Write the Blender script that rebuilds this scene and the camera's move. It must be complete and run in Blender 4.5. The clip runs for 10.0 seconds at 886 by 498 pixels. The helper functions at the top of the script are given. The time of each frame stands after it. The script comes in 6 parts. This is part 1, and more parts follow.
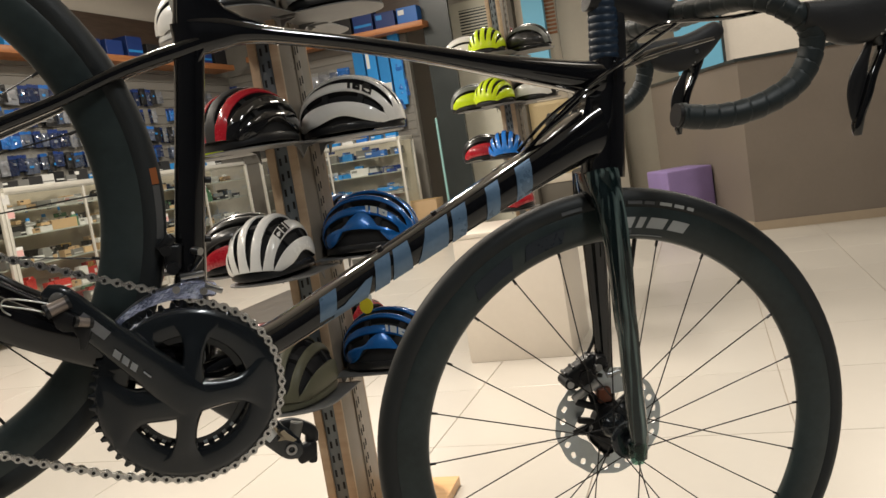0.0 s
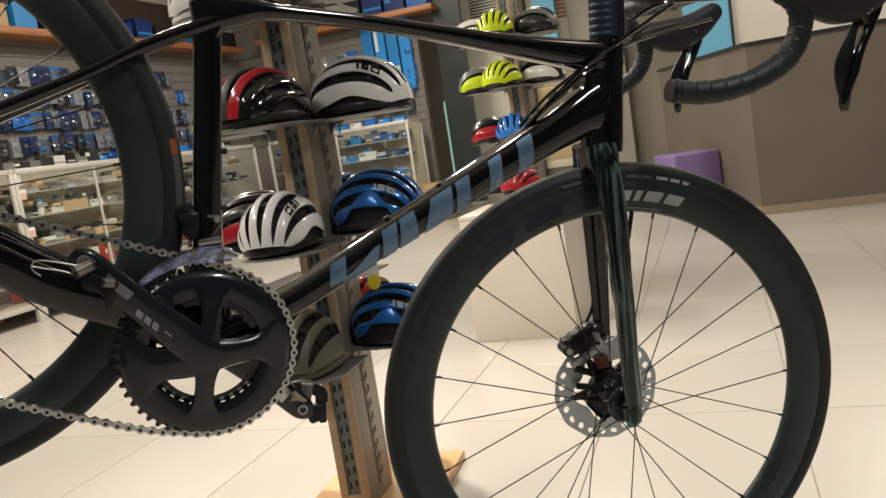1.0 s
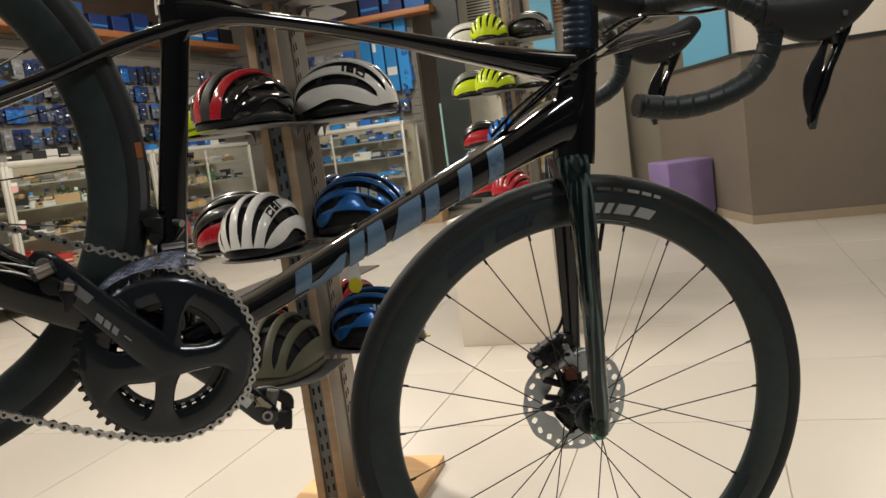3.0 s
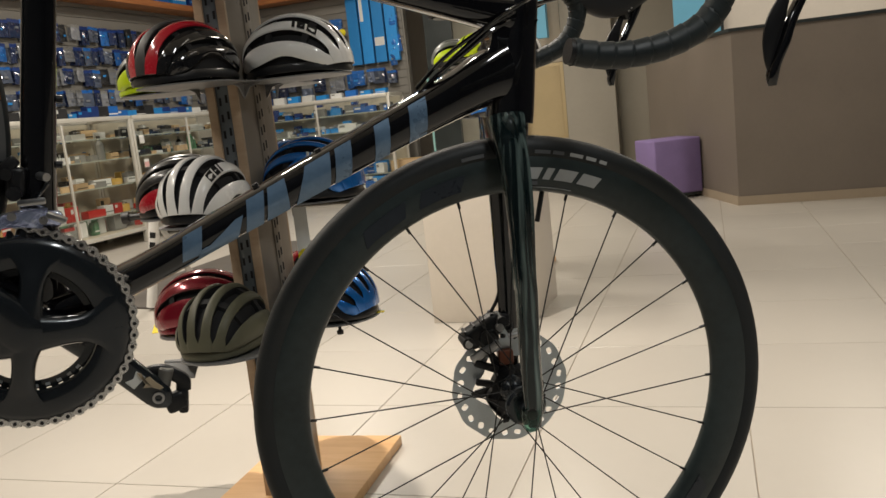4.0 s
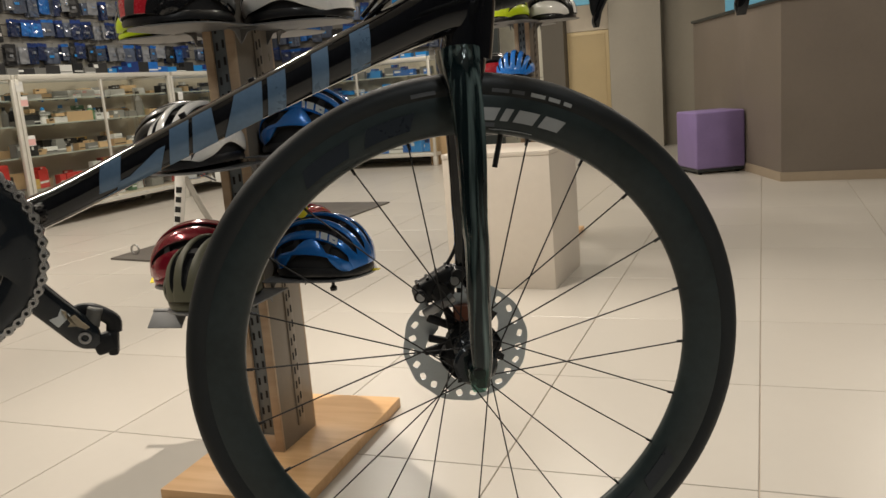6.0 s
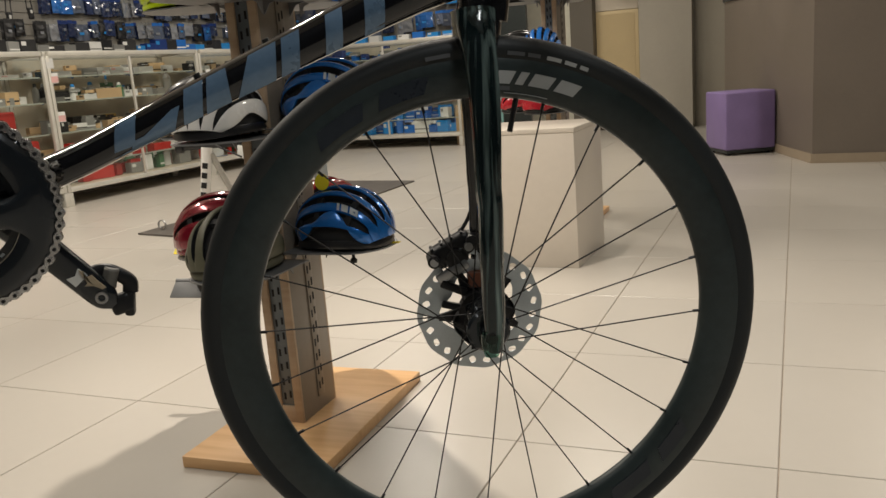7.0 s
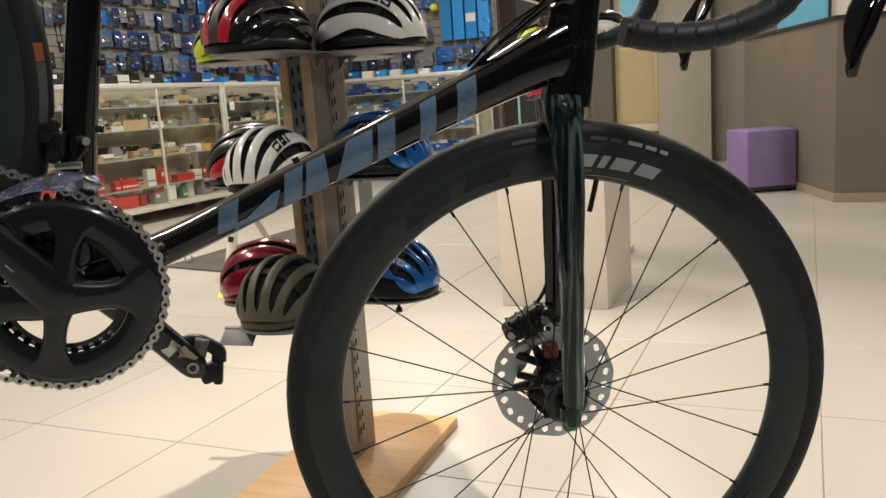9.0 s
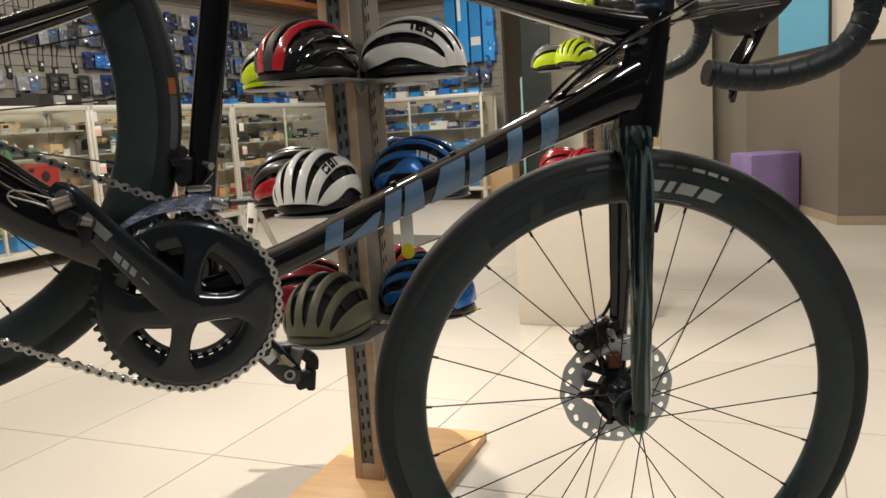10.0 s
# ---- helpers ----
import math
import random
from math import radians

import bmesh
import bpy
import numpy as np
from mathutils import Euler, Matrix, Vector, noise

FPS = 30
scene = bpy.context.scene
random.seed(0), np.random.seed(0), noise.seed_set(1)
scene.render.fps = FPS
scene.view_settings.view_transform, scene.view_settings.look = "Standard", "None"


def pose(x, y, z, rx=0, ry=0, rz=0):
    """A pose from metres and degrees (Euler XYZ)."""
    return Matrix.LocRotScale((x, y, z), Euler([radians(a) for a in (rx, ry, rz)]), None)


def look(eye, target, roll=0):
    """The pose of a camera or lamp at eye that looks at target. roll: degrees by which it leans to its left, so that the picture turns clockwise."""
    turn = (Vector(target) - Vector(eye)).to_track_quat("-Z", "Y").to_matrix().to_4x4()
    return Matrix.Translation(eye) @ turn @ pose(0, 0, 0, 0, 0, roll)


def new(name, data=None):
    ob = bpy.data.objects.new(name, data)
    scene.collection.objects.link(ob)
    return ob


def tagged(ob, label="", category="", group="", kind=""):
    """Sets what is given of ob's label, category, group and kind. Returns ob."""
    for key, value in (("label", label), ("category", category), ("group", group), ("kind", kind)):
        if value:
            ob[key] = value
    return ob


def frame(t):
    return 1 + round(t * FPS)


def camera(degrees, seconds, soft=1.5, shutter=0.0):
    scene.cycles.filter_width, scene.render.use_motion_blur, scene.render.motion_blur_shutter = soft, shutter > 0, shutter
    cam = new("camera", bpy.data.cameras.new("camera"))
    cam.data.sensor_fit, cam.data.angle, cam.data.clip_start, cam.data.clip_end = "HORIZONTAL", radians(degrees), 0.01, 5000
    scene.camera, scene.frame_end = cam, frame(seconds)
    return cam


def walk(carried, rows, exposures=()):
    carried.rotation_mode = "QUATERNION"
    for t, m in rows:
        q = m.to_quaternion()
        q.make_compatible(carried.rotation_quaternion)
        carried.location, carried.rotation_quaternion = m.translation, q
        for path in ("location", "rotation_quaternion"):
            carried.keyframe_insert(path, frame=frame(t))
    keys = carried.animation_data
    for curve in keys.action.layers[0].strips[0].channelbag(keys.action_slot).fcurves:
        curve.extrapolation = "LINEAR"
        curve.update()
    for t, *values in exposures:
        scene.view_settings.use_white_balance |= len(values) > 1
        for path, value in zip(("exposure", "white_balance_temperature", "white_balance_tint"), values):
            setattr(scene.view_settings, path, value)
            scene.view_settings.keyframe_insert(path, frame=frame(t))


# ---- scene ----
cam = camera(55.9, 10.0)
PATH = [
    (0, (-0.3892, -1.0695, 1.0193), (-0.0553, 0.8893, 0.7926), -9.07),
    (0.5, (-0.3911, -1.0886, 1.0084), (-0.0647, 0.8692, 0.7626), -9.02),
    (1, (-0.3966, -1.1207, 1.0057), (-0.0870, 0.8381, 0.7463), -8.83),
    (1.5, (-0.4000, -1.1481, 1.0112), (-0.1067, 0.8133, 0.7525), -8.69),
    (2, (-0.4023, -1.1553, 1.0135), (-0.1190, 0.8086, 0.7634), -8.43),
    (3.5, (-0.3093, -1.0748, 1.0031), (0.0315, 0.8764, 0.7260), -6.96),
    (4, (-0.2535, -1.0187, 0.9736), (0.0796, 0.9275, 0.6558), -6.21),
    (4.5, (-0.2233, -1.0034, 0.9542), (0.1071, 0.9377, 0.6039), -5.92),
    (5, (-0.1856, -0.9858, 0.9441), (0.1274, 0.9558, 0.5806), -5.71),
    (6.5, (-0.1252, -0.9703, 0.9121), (0.0537, 0.9818, 0.5153), -4.29),
    (7, (-0.1219, -0.9735, 0.9032), (0.0335, 0.9761, 0.4852), -4.38),
    (7.5, (-0.1185, -0.9747, 0.9071), (0.0221, 0.9753, 0.4854), -4.50),
    (8, (-0.1231, -0.9720, 0.9201), (0.0091, 0.9800, 0.5050), -4.53),
    (8.5, (-0.1439, -0.9703, 0.9570), (-0.0079, 0.9887, 0.5779), -4.31),
    (9, (-0.2023, -0.9850, 0.9710), (-0.0681, 0.9792, 0.6189), -3.87),
    (9.5, (-0.2698, -1.0246, 0.9800), (-0.1358, 0.9437, 0.6517), -3.67),
    (10, (-0.3142, -1.0634, 0.9881), (-0.1671, 0.9080, 0.6844), -3.53),
]
walk(cam, [(t, look(eye, target, roll)) for t, eye, target, roll in PATH],
     exposures=((0, 0.31), (1, 0.25), (2, 0.2), (3.5, 0.05), (5, -0.06), (6.5, -0.1), (7, -0.15), (7.5, 0.05), (8, 0.12), (9, 0.26), (10, 0.3)))

# ---- light ----
world = bpy.data.worlds.new("world")
world.use_nodes = True
world.node_tree.nodes["Background"].inputs[0].default_value = (0.9, 0.95, 1.0, 1)
world.node_tree.nodes["Background"].inputs[1].default_value = 0.05
scene.world = world

ROOM = pose(0, 0, 0, 0, 0, -29)          # the shop's own axes: p to the right, q away, turned from the bicycle


def W(p, q, z=0.0):
    return ROOM @ Vector((p, q, z))


def lamp(kind, name, at, target, energy, size, colour, size_y=None, spot=None, blend=0.6):
    data = bpy.data.lights.new(name, kind)
    data.energy, data.color = energy, colour
    if kind == "AREA":
        data.shape, data.size = "RECTANGLE", size
        data.size_y = size_y or size
    else:
        data.shadow_soft_size = size
    if spot:
        data.spot_size, data.spot_blend = radians(spot), blend
    ob = new(name, data)
    ob.matrix_world = look(at, target)
    return ob


WARM = (1.0, 0.895, 0.775)
COOL = (1.0, 0.915, 0.795)
# unseen overhead fill, added to brighten the counters, walls and floor
for p_, q_, e_ in ((-4.0, 1.5, 68), (-3.4, 3.4, 82), (-3.5, 6.6, 66), (-1.4, 6.4, 42), (1.6, 7.4, 46), (1.6, 4.0, 38), (1.8, 0.6, 3), (-2.6, -0.6, 44)):
    c = W(p_, q_, 3.5)
    lamp("AREA", "ceiling_panel_lamp", c, c - Vector((0, 0.001, 1)), e_, 0.25, COOL, 1.2)
# unseen front fill, added to brighten the bicycle from the near side
for p_, q_, e_ in ((1.9, -1.5, 44), (-1.3, -2.4, 8)):
    c = W(p_, q_, 3.5)
    lamp("AREA", "ceiling_panel_lamp", c, c - Vector((0, 0.001, 1)), e_, 0.3, (0.97, 0.99, 0.98), 1.2)
for p_, q_, e_ in ((-1.15, 1.46, 400), (-0.41, 1.18, 25), (1.3, 2.6, 8), (-3.3, 2.4, 60)):
    lamp("SPOT", "ceiling_spot_lamp", W(p_, q_, 3.3), W(p_ + (0.75 if e_ > 200 else 0.1), q_ + (-0.2 if e_ > 200 else 0.1), 0), e_, 0.035, WARM, spot=72 if e_ > 200 else 100, blend=0.9)

# ---- materials ----
MATS = {}


def mat(name, colour, rough=0.5, metal=0.0, vary=0.08, scale=6.0, bump=0.0, bump_scale=80.0, coat=0.0, random_tint=0.0, trans=0.0, ior=1.45, emit=0.0, uneven=0.08):
    """A painted, metal or plastic surface, uneven in colour and gloss at two scales."""
    if name in MATS:
        return MATS[name]
    m = bpy.data.materials.new(name)
    m.use_nodes = True
    nt = m.node_tree
    b = nt.nodes["Principled BSDF"]
    b.inputs["Metallic"].default_value = metal
    b.inputs["Coat Weight"].default_value = coat
    b.inputs["Coat Roughness"].default_value = 0.04
    b.inputs["Transmission Weight"].default_value = trans
    b.inputs["IOR"].default_value = ior
    co = nt.nodes.new("ShaderNodeTexCoord")
    big = nt.nodes.new("ShaderNodeTexNoise")
    big.inputs["Scale"].default_value, big.inputs["Detail"].default_value = scale, 4.0
    fine = nt.nodes.new("ShaderNodeTexNoise")
    fine.inputs["Scale"].default_value, fine.inputs["Detail"].default_value = scale * 14, 3.0
    nt.links.new(co.outputs["Object"], big.inputs["Vector"])
    nt.links.new(co.outputs["Object"], fine.inputs["Vector"])
    add = nt.nodes.new("ShaderNodeMath")
    add.operation = "MULTIPLY_ADD"
    nt.links.new(fine.outputs["Fac"], add.inputs[0])
    add.inputs[1].default_value = 0.4
    nt.links.new(big.outputs["Fac"], add.inputs[2])
    val = nt.nodes.new("ShaderNodeMapRange")
    val.inputs["From Min"].default_value, val.inputs["From Max"].default_value = 0.4, 1.0
    val.inputs["To Min"].default_value, val.inputs["To Max"].default_value = 1 - vary, 1 + vary
    nt.links.new(add.outputs[0], val.inputs["Value"])
    hsv = nt.nodes.new("ShaderNodeHueSaturation")
    hsv.inputs["Color"].default_value = (*colour, 1)
    nt.links.new(val.outputs[0], hsv.inputs["Value"])
    if random_tint:
        info = nt.nodes.new("ShaderNodeObjectInfo")
        rr = nt.nodes.new("ShaderNodeMapRange")
        rr.inputs["To Min"].default_value, rr.inputs["To Max"].default_value = 1 - random_tint, 1 + random_tint
        nt.links.new(info.outputs["Random"], rr.inputs["Value"])
        mul = nt.nodes.new("ShaderNodeMath")
        mul.operation = "MULTIPLY"
        nt.links.new(val.outputs[0], mul.inputs[0])
        nt.links.new(rr.outputs[0], mul.inputs[1])
        nt.links.new(mul.outputs[0], hsv.inputs["Value"])
    nt.links.new(hsv.outputs[0], b.inputs["Base Color"])
    rg = nt.nodes.new("ShaderNodeMapRange")
    rg.inputs["From Min"].default_value, rg.inputs["From Max"].default_value = 0.4, 1.0
    rg.inputs["To Min"].default_value, rg.inputs["To Max"].default_value = max(rough - uneven, 0.02), min(rough + uneven, 1)
    nt.links.new(add.outputs[0], rg.inputs["Value"])
    nt.links.new(rg.outputs[0], b.inputs["Roughness"])
    if bump:
        bt = nt.nodes.new("ShaderNodeTexNoise")
        bt.inputs["Scale"].default_value, bt.inputs["Detail"].default_value = bump_scale, 4.0
        nt.links.new(co.outputs["Object"], bt.inputs["Vector"])
        bn = nt.nodes.new("ShaderNodeBump")
        bn.inputs["Strength"].default_value, bn.inputs["Distance"].default_value = bump, 0.002
        nt.links.new(bt.outputs["Fac"], bn.inputs["Height"])
        nt.links.new(bn.outputs[0], b.inputs["Normal"])
    if emit:
        b.inputs["Emission Color"].default_value = (*colour, 1)
        b.inputs["Emission Strength"].default_value = emit
    MATS[name] = m
    return m


def wood(name, light, dark, rough=0.45, along=(1.2, 14.0, 14.0)):
    if name in MATS:
        return MATS[name]
    m = mat(name, light, rough)
    nt = m.node_tree
    b = nt.nodes["Principled BSDF"]
    co = nt.nodes.new("ShaderNodeTexCoord")
    mp = nt.nodes.new("ShaderNodeMapping")
    mp.inputs["Scale"].default_value = along
    nz = nt.nodes.new("ShaderNodeTexNoise")
    nz.inputs["Scale"].default_value, nz.inputs["Detail"].default_value, nz.inputs["Distortion"].default_value = 3.0, 6.0, 0.6
    rp = nt.nodes.new("ShaderNodeValToRGB")
    rp.color_ramp.elements[0].position, rp.color_ramp.elements[0].color = 0.3, (*dark, 1)
    rp.color_ramp.elements[1].position, rp.color_ramp.elements[1].color = 0.65, (*light, 1)
    nt.links.new(co.outputs["Object"], mp.inputs["Vector"])
    nt.links.new(mp.outputs[0], nz.inputs["Vector"])
    nt.links.new(nz.outputs["Fac"], rp.inputs["Fac"])
    nt.links.new(rp.outputs[0], b.inputs["Base Color"])
    return m


def glass(name, tint=(0.93, 0.97, 0.95), rough=0.02, floor_gloss=0.05):
    """Thin shop glass: mostly clear, mirror-like at a glancing view."""
    if name in MATS:
        return MATS[name]
    m = bpy.data.materials.new(name)
    m.use_nodes = True
    nt = m.node_tree
    nt.nodes.remove(nt.nodes["Principled BSDF"])
    tr = nt.nodes.new("ShaderNodeBsdfTransparent")
    tr.inputs[0].default_value = (*tint, 1)
    gl = nt.nodes.new("ShaderNodeBsdfGlossy")
    gl.inputs["Roughness"].default_value = rough
    lw = nt.nodes.new("ShaderNodeLayerWeight")
    lw.inputs["Blend"].default_value = 0.5
    pw = nt.nodes.new("ShaderNodeMath")
    pw.operation, pw.inputs[1].default_value = "POWER", 4.0
    nt.links.new(lw.outputs["Facing"], pw.inputs[0])
    fr = nt.nodes.new("ShaderNodeMath")
    fr.operation, fr.inputs[1].default_value, fr.inputs[2].default_value = "MULTIPLY_ADD", 0.9, floor_gloss
    nt.links.new(pw.outputs[0], fr.inputs[0])
    mx = nt.nodes.new("ShaderNodeMixShader")
    nt.links.new(fr.outputs[0], mx.inputs[0])
    nt.links.new(tr.outputs[0], mx.inputs[1])
    nt.links.new(gl.outputs[0], mx.inputs[2])
    nt.links.new(mx.outputs[0], nt.nodes["Material Output"].inputs[0])
    MATS[name] = m
    return m


CARBON = mat("gloss_black_carbon", (0.004, 0.004, 0.005), 0.07, vary=0.3, scale=9, coat=1.0)
MATTE = mat("matte_black_carbon", (0.029, 0.0395, 0.0395), 0.34, vary=0.4, scale=7, bump=0.06, bump_scale=220)
RUBBER = mat("tyre_rubber", (0.017, 0.020, 0.021), 0.55, vary=0.15, scale=14, bump=0.15, bump_scale=500)
TAPE = mat("bar_tape", (0.016, 0.022, 0.023), 0.5, vary=0.2, scale=20, bump=0.08, bump_scale=300)
HOOD = mat("hood_rubber", (0.016, 0.016, 0.017), 0.55, vary=0.15, scale=25, bump=0.15, bump_scale=400)
ALLOYBLK = mat("black_anodised_alloy", (0.016, 0.020, 0.024), 0.24, metal=0.3, vary=0.2, scale=16, coat=0.7, uneven=0.04)
BLKPLAST = mat("black_plastic", (0.012, 0.012, 0.013), 0.4, vary=0.2, scale=18)
STEEL = mat("brushed_steel", (0.5, 0.5, 0.5), 0.34, metal=1.0, vary=0.15, scale=25)
CHAINM = mat("chain_steel", (0.78, 0.77, 0.75), 0.27, metal=1.0, vary=0.2, scale=60)
ROTOR = mat("rotor_steel", (0.66, 0.71, 0.73), 0.45, metal=0.8, vary=0.12, scale=30)
DECAL = mat("blue_grey_decal", (0.13, 0.215, 0.325), 0.3, metal=0.25, vary=0.2, scale=14, coat=0.8)
WHITEDEC = mat("pale_decal", (0.44, 0.45, 0.44), 0.45, vary=0.1)
DIMDEC = mat("grey_decal", (0.1, 0.105, 0.11), 0.45, vary=0.1)
HWHITE = mat("helmet_white", (0.84, 0.83, 0.80), 0.22, vary=0.05, scale=8, coat=0.6)
HBLUE = mat("helmet_blue", (0.012, 0.155, 0.52), 0.2, metal=0.4, vary=0.2, scale=10, coat=1.0)
HRED = mat("helmet_red", (0.45, 0.012, 0.025), 0.25, vary=0.15, scale=10, coat=0.8)
HMAROON = mat("helmet_maroon", (0.25, 0.007, 0.022), 0.2, metal=0.3, vary=0.15, scale=10, coat=1.0)
HOLIVE = mat("helmet_olive", (0.105, 0.102, 0.066), 0.5, vary=0.12, scale=10)
HMATT = mat("helmet_matte_charcoal", (0.022, 0.021, 0.021), 0.55, vary=0.15, scale=12)
HBLACK = mat("helmet_black", (0.014, 0.014, 0.015), 0.35, vary=0.2, scale=10, coat=0.4)
HGLOSS = mat("helmet_gloss_black", (0.008, 0.008, 0.009), 0.1, vary=0.2, scale=10, coat=1.0)
HGREY = mat("helmet_grey", (0.16, 0.17, 0.16), 0.4, vary=0.12, scale=10)
HYEL = mat("helmet_yellow", (0.62, 0.8, 0.01), 0.3, vary=0.06, scale=10, coat=0.5)
HSKY = mat("helmet_sky_blue", (0.02, 0.2, 0.7), 0.25, vary=0.12, scale=10, coat=0.8)
FOAM = mat("helmet_foam", (0.01, 0.01, 0.011), 0.75, vary=0.2, scale=30, bump=0.2)
STRAP = mat("nylon_strap", (0.012, 0.012, 0.013), 0.8, vary=0.2, scale=40)
TAGY = mat("yellow_tag", (0.75, 0.62, 0.02), 0.5, vary=0.05)
TAGW = mat("white_tag", (0.75, 0.76, 0.73), 0.4, vary=0.05)
PLY = wood("beech_ply", (0.50, 0.37, 0.25), (0.43, 0.305, 0.2))
BOARD = wood("beech_board", (0.74, 0.465, 0.235), (0.65, 0.385, 0.18))
POSTGREY = mat("grey_post_laminate", (0.235, 0.20, 0.16), 0.34, vary=0.12, scale=5, bump=0.05)
STRIPM = mat("slotted_steel_strip", (0.15, 0.17, 0.185), 0.42, metal=0.4, vary=0.15, scale=20)
SLOT = mat("slot_black", (0.012, 0.012, 0.013), 0.8)
SHELFM = mat("grey_shelf_metal", (0.22, 0.22, 0.22), 0.42, metal=0.3, vary=0.1, scale=12)
TILE = mat("porcelain_tile", (0.475, 0.443, 0.394), 0.3, vary=0.03, scale=1.4, random_tint=0.02, uneven=0.015)
GROUT = mat("grout", (0.40, 0.345, 0.285), 0.8, vary=0.2, scale=8)
WALLP = mat("wall_paint", (0.52, 0.48, 0.42), 0.7, vary=0.05, scale=1.5, bump=0.05)
# for unseen walls only: dark so that gloss black parts reflect little
WALLD = mat("dark_unseen_wall", (0.03, 0.034, 0.042), 0.6, vary=0.1, scale=1.2, bump=0.05)
CEILP = mat("ceiling_paint", (0.7, 0.68, 0.64), 0.8, vary=0.05, scale=1.5)
PLINTHW = mat("cream_plinth_laminate", (0.68, 0.62, 0.54), 0.42, vary=0.05, scale=3)
GREYC = mat("grey_brown_laminate", (0.178, 0.149, 0.122), 0.5, vary=0.08, scale=2.5, bump=0.04)
SKIRTM = mat("beige_skirting", (0.36, 0.29, 0.21), 0.5, vary=0.08, scale=5)
PILGREY = mat("grey_pillar_paint", (0.36, 0.33, 0.275), 0.6, vary=0.06, scale=2)
TAUPEW = mat("light_taupe_wall_paint", (0.31, 0.28, 0.225), 0.6, vary=0.06, scale=2)
PILDARK = mat("taupe_paint", (0.12, 0.106, 0.086), 0.6, vary=0.06, scale=2)
DARKFR = mat("dark_frame", (0.022, 0.028, 0.028), 0.35, vary=0.2, scale=3)
BEIGE = mat("beige_appliance", (0.6, 0.475, 0.27), 0.5, vary=0.06, scale=3)
SKYBLUE = mat("sky_blue_panel", (0.16, 0.46, 0.66), 0.5, vary=0.04, scale=2)
PURPLE = mat("purple_vinyl", (0.24, 0.175, 0.37), 0.45, vary=0.1, scale=6, bump=0.1)
ALU = mat("cabinet_aluminium", (0.62, 0.6, 0.54), 0.4, metal=0.3, vary=0.08, scale=8)
CABBACK = mat("cabinet_laminate", (0.56, 0.50, 0.395), 0.5, vary=0.1, scale=4)
GLASS = glass("cabinet_glass", (0.91, 0.94, 0.90), 0.03, 0.085)
GLASSEDGE = mat("glass_edge", (0.3, 0.55, 0.53), 0.2, vary=0.1)
SHELFEDGE = mat("shelf_edge_strip", (0.34, 0.36, 0.32), 0.35, vary=0.15)
SLATM = mat("slatwall_grey", (0.19, 0.18, 0.16), 0.55, vary=0.06, scale=3)
ORANGEW = wood("orange_wood", (0.42, 0.17, 0.06), (0.3, 0.11, 0.04))
MATM = mat("dark_floor_plate", (0.10, 0.09, 0.08), 0.45, vary=0.2, scale=5)


# ---- mesh helpers ----
def mesh_ob(name, bm, material, smooth=True):
    me = bpy.data.meshes.new(name)
    bm.normal_update()
    bm.to_mesh(me)
    bm.free()
    for m in (material if isinstance(material, (list, tuple)) else [material]):
        me.materials.append(m)
    if smooth:
        me.polygons.foreach_set("use_smooth", [True] * len(me.polygons))
        me.set_sharp_from_angle(angle=radians(38))
    return new(name, me)


def part(name, bm, material, parent, label="", smooth=True):
    ob = mesh_ob(name, bm, material, smooth)
    ob.parent = parent
    if label:
        ob["label"] = label
    return ob


def thing(name, m, label, category, group="", kind=""):
    ob = new(name)
    ob.matrix_world = m
    return tagged(ob, label, category, group, kind)


def box(sx, sy, sz, at=(0, 0, 0), bevel=0.0, m=None, bm=None, seg=2):
    """A box of that size whose middle is at; bevelled."""
    bm = bm or bmesh.new()
    r = bmesh.ops.create_cube(bm, size=1.0, matrix=(m or Matrix()) @ Matrix.Translation(at) @ Matrix.Diagonal((sx, sy, sz, 1)))
    if bevel:
        es = {e for v in r["verts"] for e in v.link_edges}
        bmesh.ops.bevel(bm, geom=list(es), offset=bevel, segments=seg, affect="EDGES", profile=0.5)
    return bm


def loft(rings, bm=None, closed=False, caps=True):
    """Joins rings of points (each the same count) into a skin."""
    bm = bm or bmesh.new()
    rows = [[bm.verts.new(p) for p in r] for r in rings]
    n = len(rows[0])
    for i in range(len(rows) if closed else len(rows) - 1):
        a, b = rows[i], rows[(i + 1) % len(rows)]
        for j in range(n):
            bm.faces.new((a[j], a[(j + 1) % n], b[(j + 1) % n], b[j]))
    if caps and not closed:
        bm.faces.new(list(reversed(rows[0])))
        bm.faces.new(rows[-1])
    bmesh.ops.recalc_face_normals(bm, faces=bm.faces)
    return bm


def spline(pts, n):
    """n points along a smooth line through pts (each a tuple of any length)."""
    P = [np.array(p, float) for p in pts]
    P = [2 * P[0] - P[1]] + P + [2 * P[-1] - P[-2]]
    out = []
    for k in range(n):
        s = k / (n - 1) * (len(P) - 3)
        i = min(int(s), len(P) - 4)
        f = s - i
        a, b, c, d = P[i:i + 4]
        out.append(0.5 * (2 * b + (c - a) * f + (2 * a - 5 * b + 4 * c - d) * f * f + (3 * b - a - 3 * c + d) * f ** 3))
    return out


